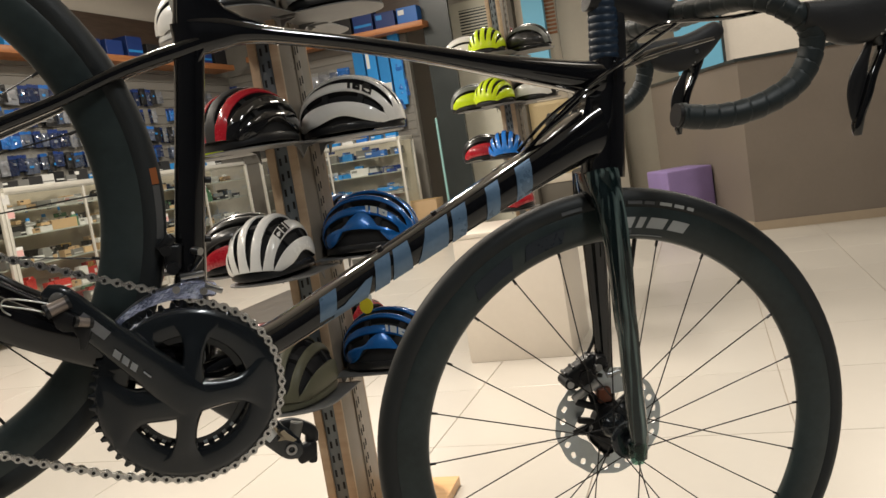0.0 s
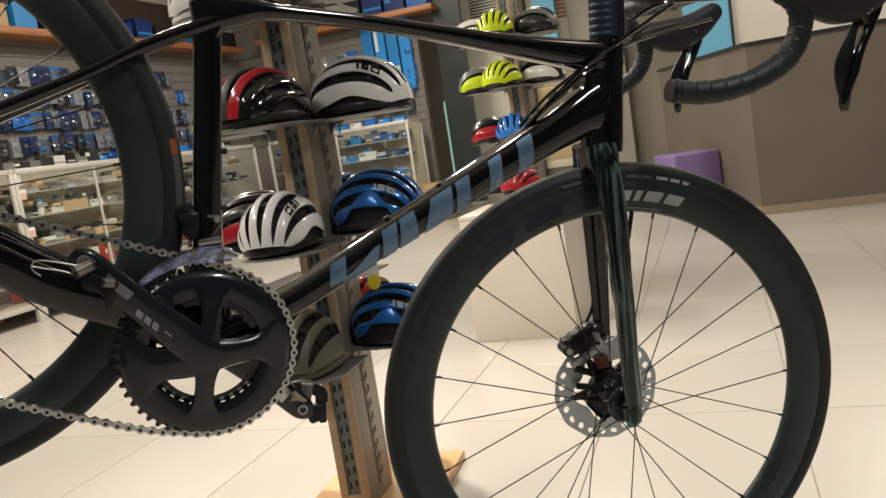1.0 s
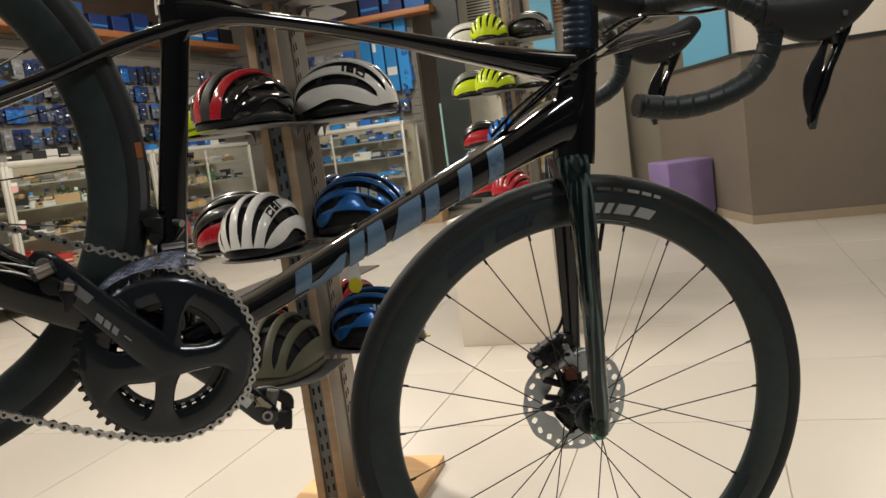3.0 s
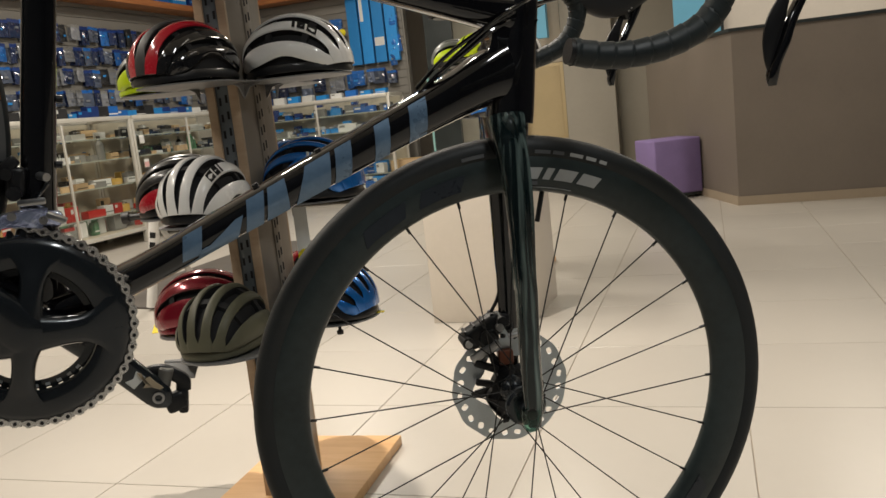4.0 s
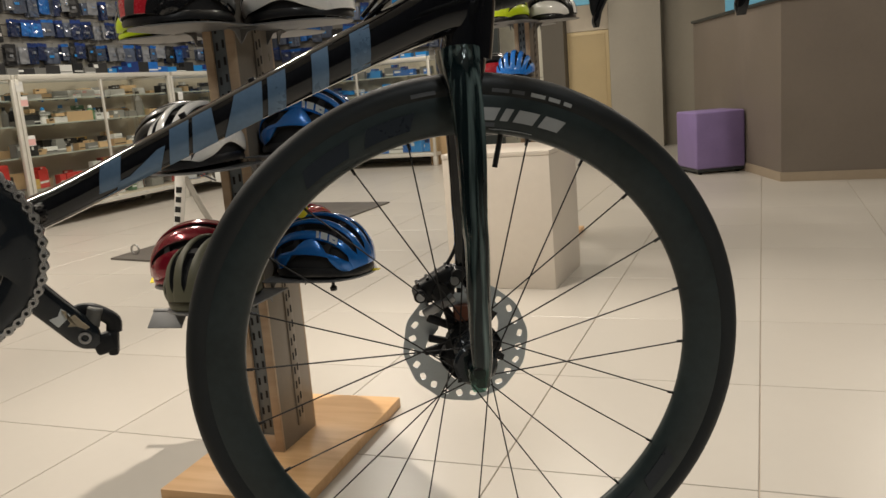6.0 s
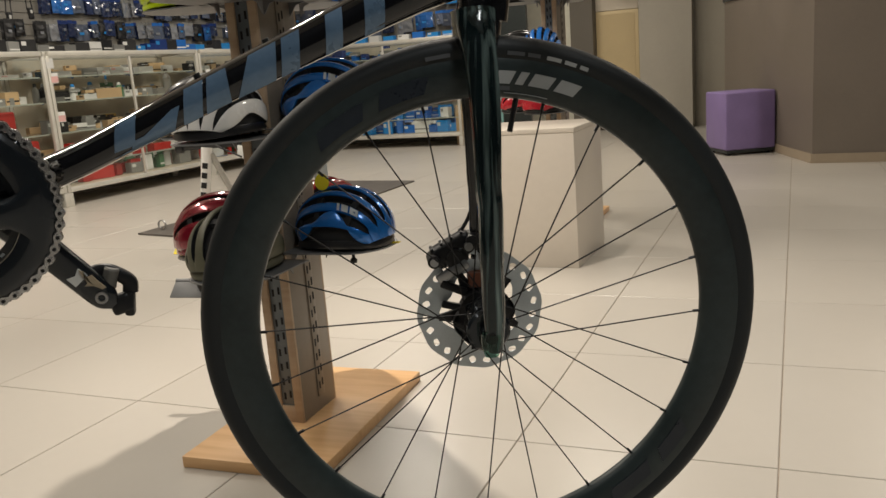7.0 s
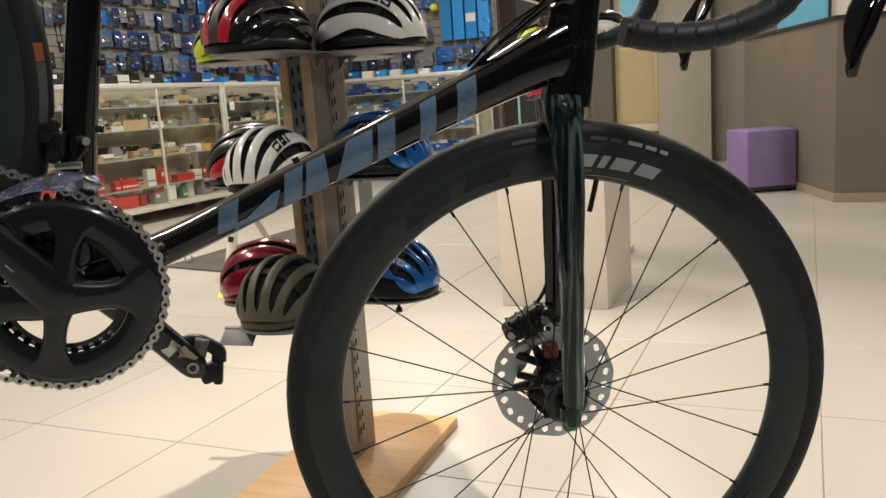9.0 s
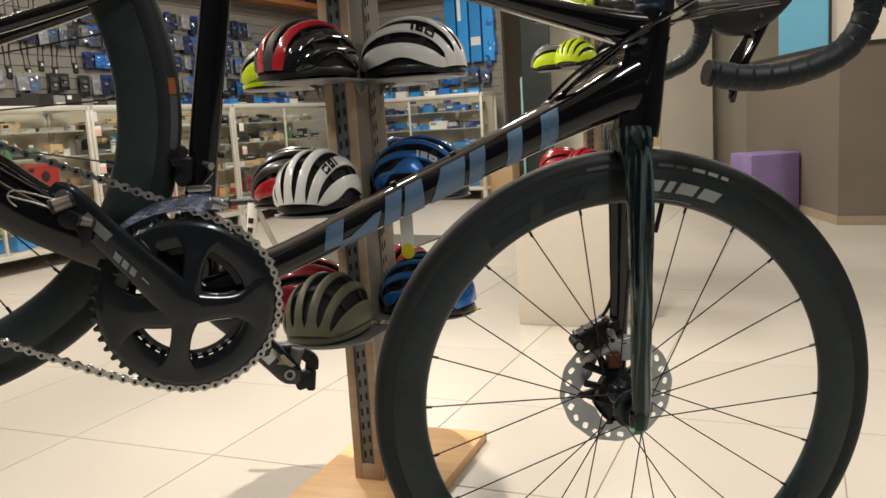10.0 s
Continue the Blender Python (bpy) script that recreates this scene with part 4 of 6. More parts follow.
box(0.012, 0.014, 0.022, (0, 0, 0), 0.003, m=pose(-0.6478, -0.016, 0.1007, 0, 30, 0), bm=bm)
disc(0.007, -0.03, -0.012, (-0.6338, 0.0766), 14, bm)
disc(0.006, -0.028, -0.012, (-0.646, 0.0935), 14, bm)
part("body", bm, BLKPLAST, fd)
part("adjust_screw", rod((-0.614, -0.024, 0.076), (-0.607, -0.026, 0.097), 0.0018, 8), ALLOYBLK, fd)
for a_, r_ in ((98, 0.1155), (112, 0.1175)):
    part("pivot_bolt", disc(0.0042, CY - 0.0145, CY - 0.010, (BB[0] + r_ * math.cos(radians(a_)), BB[1] + r_ * math.sin(radians(a_))), 12), STEEL, fd)
part("cage_bridge", box(0.02, 0.012, 0.006, (0, 0, 0), 0.0015, m=pose(BB[0] + 0.119 * math.cos(radians(93)), CY - 0.004, BB[1] + 0.119 * math.sin(radians(93)), 0, 4, 0)), STEEL, fd)
part("link_arm", box(0.026, 0.005, 0.007, (0, 0, 0), 0.002, m=pose(BB[0] + 0.131 * math.cos(radians(104)), CY - 0.006, BB[1] + 0.131 * math.sin(radians(104)), 0, -25, 0)), STEEL, fd)
part("clamp_bolt", rod((-0.618, -0.012, 0.1), (-0.610, -0.022, 0.102), 0.0045, 10), STEEL, fd)

# ---- cockpit ----
bar = new("handlebar")
bar.parent = bike
part("stem", sweep([(-0.236, 0, 0.543, 0.019, 0.024), (-0.21, 0, 0.546, 0.018, 0.023), (-0.165, 0, 0.549, 0.0165, 0.0195), (-0.128, 0, 0.552, 0.019, 0.021), (-0.106, 0, 0.553, 0.02, 0.017)], 16, 16, 2.6), BLKPLAST, bar)
# ribbed navy wrap round the steerer
rows = []
for k in range(49):
    f = k / 48
    r = 0.0186 + 0.0011 * abs(math.sin(math.pi * f * 12)) ** 0.7
    rows.append((-0.187 - 0.041 * f, 0, 0.470 + 0.105 * f, r, r))
part("steerer_cover", sweep(rows, sides=24, smooth=False), mat("navy_wrap", (0.010, 0.022, 0.042), 0.38, vary=0.3, scale=20, bump=0.15, bump_scale=60), frm, "dark navy ribbed wrap round the steerer")
part("cable_cover", sweep([(-0.168, 0, 0.474, 0.014, 0.008), (-0.186, 0, 0.52, 0.014, 0.008), (-0.198, 0, 0.545, 0.013, 0.008)], 8, 10, 3.0), BLKPLAST, bar)
DROP = [(-0.0960, 0.5490), (-0.0794, 0.5439), (-0.0575, 0.5369), (-0.0440, 0.5215), (-0.0407, 0.4955), (-0.0490, 0.4690), (-0.0727, 0.4421), (-0.1022, 0.4209), (-0.1339, 0.4064), (-0.1654, 0.3981)]
HALF = 0.215
for s in (-1, 1):
    ys = [0.197, 0.209, 0.2135, 0.2145, HALF, HALF, 0.2155, 0.2165, 0.2175, 0.2185]
    pts = [(-0.115, s * 0.02, 0.553, 0.0158, 0.0158), (-0.115, s * 0.06, 0.553, 0.0150, 0.0150), (-0.115, s * 0.12, 0.553, 0.0136, 0.0136), (-0.111, s * 0.17, 0.552, 0.0128, 0.0128)] + [(x, s * y, z, 0.0126, 0.0126) for (x, z), y in zip(DROP, ys)]
    rows = spline(pts, 264)
    bm = sweep(rows, sides=20, up=(0.2, 1, 0.1), smooth=False)
    for i, v in enumerate(bm.verts):           # wound tape: each turn laps over the next, on a slant
        ring, j = divmod(i, 20)
        lap = ((ring + j * 0.35) % 11) / 11
        c_ = Vector(rows[min(ring, 263)][:3])
        v.co = c_ + (v.co - c_) * (1.015 + 0.075 * (1 - lap) ** 1.4 - 0.05 * (lap > 0.9))
    part("bar_tape", bm, TAPE, bar, "dark grey wound bar tape")
    e0 = Vector(rows[-1][:3])
    tdir = Vector(rows[-1][:3] - rows[-4][:3]).normalized()
    part("end_plug", rod(e0 - tdir * 0.002, e0 + tdir * 0.0045, 0.0125, 20), BLKPLAST, bar)
    lv = new("brake_lever")
    lv.parent = bike
    Y = s * HALF
    part("hood", sweep([(-0.066, Y, 0.5415, 0.0145, 0.0138), (-0.040, Y, 0.5470, 0.0160, 0.0205), (-0.012, Y, 0.5545, 0.0164, 0.0272), (0.012, Y, 0.5680, 0.0157, 0.0268), (0.030, Y, 0.5875, 0.0147, 0.0228), (0.043, Y, 0.6070, 0.0135, 0.0180), (0.051, Y, 0.6195, 0.011, 0.0140), (0.0545, Y, 0.6255, 0.006, 0.008)], 30, 18, 2.6), HOOD, lv, "black rubber brake hood")
    part("blade", sweep([(0.034, Y, 0.5880, 0.0085, 0.0075), (0.0385, Y, 0.5640, 0.0080, 0.0070), (0.0395, Y, 0.5400, 0.0070, 0.0052), (0.0380, Y, 0.5100, 0.0075, 0.0050), (0.0395, Y, 0.4850, 0.0085, 0.0056), (0.0400, Y, 0.4640, 0.0075, 0.0052), (0.0425, Y, 0.4510, 0.0065, 0.0058), (0.0465, Y, 0.4430, 0.0045, 0.0040)], 30, 14, 2.6), CARBON, lv, "gloss black curved brake lever blade")
    part("shift_paddle", sweep([(0.0230, Y, 0.5420, 0.0030, 0.0035), (0.0225, Y, 0.5240, 0.0035, 0.0060), (0.0230, Y, 0.5040, 0.0035, 0.0098), (0.0255, Y, 0.4850, 0.0035, 0.0092), (0.0320, Y, 0.4660, 0.003, 0.0055), (0.0370, Y, 0.4560, 0.002, 0.0025)], 22, 10, 2.4), BLKPLAST, lv, "black shift paddle")
    part("pivot_pin", rod((0.023, Y - 0.0172, 0.5715), (0.023, Y + 0.0172, 0.5715), 0.0034, 12), STEEL, lv)
    part("bracket", sweep([(0.013, Y, 0.5590, 0.0095, 0.0040), (0.0195, Y, 0.5530, 0.0100, 0.0055), (0.0270, Y, 0.5480, 0.0100, 0.0060), (0.0315, Y, 0.5400, 0.0090, 0.0040)], 10, 10, 3.0), mat("dark_alloy_bracket", (0.1, 0.1, 0.1), 0.3, metal=1.0, vary=0.2, scale=40), lv, "dark alloy lever bracket")
    part("reach_link", rod((0.0170, Y - 0.011, 0.5600), (0.0290, Y - 0.011, 0.5560), 0.0018, 8), STEEL, lv)
    part("cam", rod((0.0260, Y - 0.0105, 0.5530), (0.0265, Y + 0.0105, 0.5400), 0.0026, 8), STEEL, lv)
    part("name_plate", sweep([(0.0425, Y, 0.5360, 0.0040, 0.0008), (0.0415, Y, 0.5230, 0.0042, 0.0008), (0.0415, Y, 0.5060, 0.0038, 0.0008)], 8, 8, 3.0), STEEL, lv, "narrow polished strip on the lever")
cab = new("cables")
cab.parent = bike
for k, (far, mid, drop) in enumerate((((0.020, 0.150, 0.5860), (-0.0762, 0.08, 0.5253), 0.0), ((-0.030, 0.160, 0.5620), (-0.1150, 0.06, 0.5080), -0.009))):
    part("cable", wire([far, mid, (-0.1600 - 0.004 * k, 0.0, 0.4690 + drop), (-0.2051, -0.0295, 0.4267 + drop), (-0.2265, -0.0290, 0.3918 + drop), (-0.2464 - 0.004 * k, -0.020, 0.3496 + drop), (-0.2560 - 0.012 * k, -0.010, 0.3080 + drop)], 0.0026, 40, 8), CARBON, cab)
part("cable", wire([(-0.105, -0.06, 0.560), (-0.135, -0.05, 0.525), (-0.175, -0.035, 0.470), (-0.2165, -0.031, 0.4150), (-0.2465, -0.025, 0.3695), (-0.2640, -0.008, 0.3240)], 0.0024, 34, 8), CARBON, cab)
part("cable", wire([(-0.075, -0.19, 0.552), (-0.10, -0.12, 0.540), (-0.14, -0.04, 0.530), (-0.165, -0.01, 0.500)], 0.0026, 24, 8), CARBON, cab)
part("cable_port", box(0.034, 0.013, 0.009, (0, 0, 0), 0.003, m=pose(-0.274, -0.004, 0.300, 0, -47, 0)), CARBON, cab)
# rear mech, seen only in part
part("rear_brake_caliper", box(0.07, 0.02, 0.03, (0, 0, 0), 0.006, m=SWING @ pose(-0.89, 0.05, 0.04, 0, 0, 0)), BLKPLAST, bike)

# ---- stand that carries the bicycle ----
stand = thing("bike_stand", pose(0, 0, 0), "low black steel display stand under the raised bicycle", "bike stand")
STM = mat("black_powder_coat", (0.02, 0.02, 0.021), 0.5, vary=0.15, scale=20)
part("front_cradle", prism([(-0.16, 0.0), (0.16, 0.0), (0.13, 0.255), (0.09, 0.272), (0.0, 0.2605), (-0.09, 0.272), (-0.13, 0.255)], -0.03, 0.03), STM, stand)
part("base", box(1.5, 0.14, 0.03, (-0.6, 0, 0.0155), 0.004, m=pose(0, 0, 0, 0, 0, 6.5)), STM, stand)
hubw = Matrix(bike.matrix_world) @ SWING @ Vector((RH[0], 0, RH[1]))
part("mast", box(0.04, 0.03, hubw.z - 0.02, (hubw.x - 0.16, hubw.y + 0.11, (hubw.z - 0.02) / 2 + 0.025), 0.004), STM, stand)
part("axle_arm", rod((hubw.x - 0.16, hubw.y + 0.11, hubw.z), (hubw.x, hubw.y + 0.066, hubw.z), 0.012, 12), STM, stand)
part("mast_foot", box(0.08, 0.14, 0.03, (hubw.x - 0.16, hubw.y + 0.06, 0.046), 0.004), STM, stand)


# ---- helmets ----
def helmet(name, m, colours, label, group, length=0.275, width=0.205, height=0.15, ribs=7, open_=0.5, mark=None, arch=0.0, nose=0.78, rim=None, strap=True, belt=0.08):
    """A vented road helmet, x towards its front; colours go round the ribs from its right to its left."""
    h = thing(name, m, label, "helmet", group)
    a, b, c = length / 2, width / 2, height - 0.012
    cols = [colours[i % len(colours)] for i in range(ribs)]

    def at(u, phi, k=1.0):
        cu, cp = math.cos(u), math.cos(phi)
        s = max(math.sin(u), 0.0) ** (nose if cu > 0 else 0.72)
        x = a * cu * (0.70 + 0.30 * cp) * (0.96 if k < 0.95 else 1)
        taper = 0.60 + 0.40 * s if cu > 0 else 0.46 + 0.54 * s
        return Vector((x, k * b * math.sin(phi) * taper, 0.010 + (k if k > 0.95 else k * 0.97) * c * (max(cp, 0.0) ** 0.78) * s))
    span = radians(171)
    foam = bmesh.new()
    for i in range(ribs):
        mid = -span / 2 + span * (i + 0.5) / ribs
        half = span / ribs / 2
        rings, inner = [], []
        n = 26
        for k in range(n + 1):
            u = radians(3) + radians(174) * k / n
            f = k / n
            gap = open_ * max(0.0, math.sin(math.pi * min(max((f - belt) / (0.97 - 1.3 * belt), 0), 1))) ** 0.22
            lo = hi = half * (1.0 - gap * (0.86 if mark and i in (1, ribs - 2) else 1.0))
            up = arch * math.exp(-((f - 0.45) / 0.17) ** 2) * radians(38)
            if i == 0:
                lo = half - up
            if i == ribs - 1:
                hi = half - up
            lo, hi = max(lo, -hi + 0.03), max(hi, -lo + 0.03)
            rings.append([at(u, mid - lo, 0.985), at(u, mid - lo * 0.9, 1.012), at(u, mid - lo * 0.45, 1.028), at(u, mid, 1.032), at(u, mid + hi * 0.45, 1.028), at(u, mid + hi * 0.9, 1.012), at(u, mid + hi, 0.985), at(u, mid + hi * 0.94, 0.975), at(u, mid - lo * 0.94, 0.975)])
            inner.append([at(u, mid - lo * 0.97, 0.982), at(u, mid + hi * 0.97, 0.982), at(u, mid + hi * 0.8, 0.86), at(u, mid - lo * 0.8, 0.86)])
        part("shell_rib", loft(rings), cols[i], h)
        loft(inner, foam)
    part("foam_core", foam, FOAM, h, "black foam under the shell")
    # bridges across the vents, set back under the ribs
    bm = bmesh.new()
    for u0 in (58, 104, 140):
        rings = []
        for k in range(15):
            phi = -radians(70) + radians(140) * k / 14
            p, q = at(radians(u0 - 4), phi, 0.955), at(radians(u0 + 4), phi, 0.955)
            p2, q2 = at(radians(u0 - 4), phi, 0.88), at(radians(u0 + 4), phi, 0.88)
            rings.append([p, q, q2, p2])
        loft(rings, bm)
    part("bridge", bm, FOAM, h)
    bm = bmesh.new()
    rings = []
    for k in range(15):
        u = radians(4) + radians(172) * k / 14
        rings.append([at(u, radians(-89 + 178 * j / 14), 0.885) for j in range(15)])
    vs = [[bm.verts.new(p) for p in r] for r in rings]
    for i in range(14):
        for j in range(14):
            bm.faces.new((vs[i][j], vs[i + 1][j], vs[i + 1][j + 1], vs[i][j + 1]))
    bmesh.ops.recalc_face_normals(bm, faces=bm.faces)
    bmesh.ops.solidify(bm, geom=list(bm.faces), thickness=0.004)
    part("liner", bm, FOAM, h)
    # thin rim round the opening
    rings = []
    for k in range(44):
        t = 2 * math.pi * k / 44
        ct, sn = math.cos(t), math.sin(t)
        x, y = a * 0.935 * math.copysign(abs(ct) ** 0.85, ct), b * 0.93 * math.copysign(abs(sn) ** 0.85, sn) * (1 - 0.08 * (ct < 0) * ct ** 2)
        lift = 0.004 + 0.006 * abs(sn) ** 2
        rings.append([Vector((x - ct * 0.002, y - sn * 0.002, lift + 0.016)), Vector((x + ct * 0.003, y + sn * 0.003, lift + 0.004)), Vector((x + ct * 0.001, y + sn * 0.001, lift - 0.004)), Vector((x - ct * 0.014, y - sn * 0.014, lift - 0.003)), Vector((x - ct * 0.016, y - sn * 0.014, lift + 0.015))])
    part("rim_band", loft(rings, None, closed=True), rim or HBLACK, h)
    if strap:
        for s in (-1, 1):
            part("strap", sweep([(0.03, s * b * 0.82, 0.02, 0.001, 0.006), (0.02, s * b * 0.6, 0.006, 0.001, 0.006), (-0.02, s * b * 0.3, 0.004, 0.001, 0.006), (-0.06, s * b * 0.2, 0.006, 0.001, 0.006)], 10, 6, 3), STRAP, h)
    if mark:
        for s in (-1, 1):
            mid = 90 * (1 - 3 / ribs) * 0.95
            wide = 0.80 * 85.5 / ribs * (1.0 - open_ * 0.86)
            for u0, u1 in ((44, 56), (58.5, 67.5), (70, 73.5)):
                bm = bmesh.new()
                q = [at(radians(u_), s * radians(ph), 1.040) for u_, ph in ((u0, mid + wide), (u1, mid + wide), (u1 + 2.5, mid - wide), (u0 + 2.5, mid - wide))]
                bm.faces.new([bm.verts.new(p) for p in q])
                bmesh.ops.solidify(bm, geom=list(bm.faces), thickness=0.0006)
                part("mark", bm, mark, h, "small plain block mark")
    return h


# ---- helmet display post ----
def tongue(depth, wide, thick=0.003):
    """A flat shelf with a rounded front, x outwards from the post."""
    pts = [(0, -wide / 2)]
    for k in range(13):
        a = -math.pi / 2 + math.pi * k / 12
        pts.append((depth - wide * 0.42 + wide * 0.42 * math.cos(a), wide / 2 * math.sin(a)))
    pts.append((0, wide / 2))
    bm = bmesh.new()
    lo = [bm.verts.new((x, y, -thick)) for x, y in pts]
    hi = [bm.verts.new((x, y, 0)) for x, y in pts]
    bm.faces.new(lo), bm.faces.new(list(reversed(hi)))
    for i in range(len(pts)):
        j = (i + 1) % len(pts)
        bm.faces.new((lo[i], hi[i], hi[j], lo[j]))
    bmesh.ops.recalc_face_normals(bm, faces=bm.faces)
    return bm


def display_post(m, label, height, levels, skip=(), lifted=()):
    t = thing("helmet_display_post", m, label, "display stand")
    wx, wy = 0.085, 0.170
    board = part("base_board", box(0.38, 0.64, 0.03, (0, 0, 0.0151), 0.003), BOARD, t, "pale beech plywood base board")
    board.matrix_basis = pose(0.019, -0.003, 0, 0, 0, 1)
    for s in (-1, 1):
        part("side_panel", box(0.022, wy - 0.004, height, (s * (wx / 2 - 0.011), 0, 0.03 + height / 2), 0.0015), POSTGREY, t, "grey laminate side panel")
    part("core", box(wx - 0.045, wy - 0.03, height - 0.002, (0, 0, 0.03 + height / 2)), POSTGREY, t)
    for s in (-1, 1):
        for x in (-0.0308, 0.0308):
            part("wood_edge", box(0.0232, 0.012, height, (x, s * (wy / 2 - 0.0015), 0.03 + height / 2), 0.001), PLY, t, "raw plywood edge strip")
        part("slotted_strip", box(0.038, 0.004, height - 0.045, (0, s * (wy / 2 - 0.003), 0.0525 + height / 2), 0.0005), STRIPM, t, "perforated steel hanging strip")
        part("foot_block", box(0.0382, 0.012, 0.044, (0, s * (wy / 2 - 0.0016), 0.0522), 0.001), PLY, t, "raw plywood block under the strip")
        part("slotted_strip", box(0.004, 0.034, height - 0.04, (s * (wx / 2 + 0.0012), 0.012, 0.05 + height / 2), 0.0005), POSTGREY, t, "perforated steel hanging strip")
    slot_y = mesh_data(box(0.0062, 0.0012, 0.019, (0, 0, 0)), "slot", SLOT)
    slot_x = mesh_data(box(0.0012, 0.006, 0.020, (0, 0, 0)), "slot", SLOT)
    n = int((height - 0.12) / 0.04)
    for k in range(n):
        z = 0.10 + k * 0.04
        for x in (-0.0085, 0.0085):
            o = new("slot", slot_y)
            o.parent, o.location = t, (x, -(wy / 2 - 0.0009), z + (0.006 if x > 0 else 0))
        for y in (0.0045, 0.0195):
            o = new("slot", slot_x)
            o.parent, o.location = t, (wx / 2 + 0.0033, y, z + (0.006 if y > 0.01 else 0))
    for z in levels:
        for side, ang, off, out in (("near", -90, wy / 2, 0.25), ("right", 0, wx / 2, 0.257), ("left", 180, wx / 2, 0.277), ("far", 90, wy / 2, 0.25)):
            if (round(z, 3), side) in skip:
                continue
            sh = part("shelf", tongue(out, 0.22), SHELFM, t, "thin grey steel shelf with a rounded front")
            lift = sum(dz for lz, s_, dz in lifted if lz == z and s_ == side)
            sh.matrix_basis = pose(0, 0, z + lift, 0, 0, ang) @ pose(off + 0.002, 0, 0)
            br = part("bracket", prism([(0, 0), (0.05, 0), (0.02, -0.008), (0.006, -0.028), (0.0, -0.034)], -0.0015, 0.0015), SHELFM, sh)
            br.location = (0, 0.06, -0.0035)
            br = part("bracket", prism([(0, 0), (0.05, 0), (0.02, -0.008), (0.006, -0.028), (0.0, -0.034)], -0.0015, 0.0015), SHELFM, sh)
            br.location = (0, -0.06, -0.0035)
    return t


def mesh_data(bm, name, material):
    me = bpy.data.meshes.new(name)
    bm.to_mesh(me)
    bm.free()
    me.materials.append(material)
    return me


LEV = (0.470, 0.785, 1.100, 1.415)
PC = (-0.8975, 0.8815)
display_post(ROOM @ pose(-0.889, 0.875, 0, 0, 0, 3), "tall wood-edged grey helmet display post on a beech board", 1.95, LEV, lifted=((LEV[0], "right", 0.020), (LEV[1], "right", 0.012)))


def on_shelf(level, side, turn=0.0, dz=0.0, slide=0.0):
    ang, off = {"near": (-90, 0.2065), "right": (0, 0.1815), "left": (180, 0.1945), "far": (90, 0.2135)}[side]
    return ROOM @ pose(*PC, LEV[level] + 0.003 + dz) @ pose(0, 0, 0, 0, 0, ang) @ pose(off + slide, 0, 0, 0, 0, turn)


G = "helmets on the display post"
helmet("helmet", on_shelf(2, "right"), [HWHITE], "glossy white vented road helmet with black vents on a shelf", G, 0.285, 0.205, 0.15, 6, 0.58, HBLACK, arch=0.14, nose=0.95)
helmet("helmet", on_shelf(1, "right", 0, 0.012), [HBLUE], "metallic dark blue vented road helmet on a steel shelf", G, 0.266, 0.205, 0.152, 7, 0.62, TAGW, arch=0.85)
helmet("helmet", on_shelf(0, "right", 0, 0.020), [HBLUE], "metallic dark blue vented road helmet on the lowest shelf", G, 0.262, 0.205, 0.148, 7, 0.62, TAGW, arch=0.8)
helmet("helmet", on_shelf(2, "near", -11), [HGLOSS, HGLOSS, HRED, HMATT, HRED, HGLOSS, HGLOSS], "black and red vented road helmet on a steel shelf", G, 0.27, 0.215, 0.145, 7, 0.36, arch=0.3)
helmet("helmet", on_shelf(1, "near", 4, 0.004), [HWHITE], "white vented road helmet with black liner on a shelf", G, 0.25, 0.196, 0.147, 6, 0.50, HBLACK, arch=0.2, belt=0.03)
helmet("helmet", on_shelf(0, "near", 4), [HOLIVE], "matte olive vented road helmet on the lowest shelf", G, 0.258, 0.204, 0.155, 6, 0.56, rim=HOLIVE, belt=0.04)
helmet("helmet", on_shelf(2, "left", 20), [HYEL, HGREY, HGREY, HGREY, HYEL], "grey and neon yellow vented helmet behind the post", G, 0.275, 0.205, 0.13, 5, 0.35, rim=HYEL)
helmet("helmet", on_shelf(1, "left", 20), [HRED, HBLACK, HBLACK, HBLACK, HBLACK, HBLACK, HRED], "glossy black helmet with red edge on a shelf", G, 0.275, 0.205, 0.152, 7, 0.3)
helmet("helmet", on_shelf(0, "left", 20), [HMAROON], "metallic maroon helmet on the lowest shelf", G, 0.28, 0.21, 0.155, 5, 0.34, rim=HMAROON)
helmet("helmet", on_shelf(1, "far"), [HBLUE], "blue vented helmet behind the display post", G, 0.27, 0.2, 0.16, 7, 0.36)
helmet("helmet", on_shelf(0, "far"), [HRED], "bright red vented helmet behind the display post", G, 0.27, 0.2, 0.16, 7, 0.36)
helmet("helmet", on_shelf(3, "left", 20), [HWHITE], "white vented helmet with a paper tag on the top shelf", G, 0.27, 0.205, 0.155, 5, 0.3, rim=HWHITE)
helmet("helmet", on_shelf(3, "right"), [HWHITE, HGREY], "white and grey helmet on the top shelf", G, 0.27, 0.2, 0.145, 5, 0.3)
helmet("helmet", on_shelf(3, "near", -20), [HGREY], "pale grey vented helmet on the top shelf", G, 0.265, 0.205, 0.15, 7, 0.35)
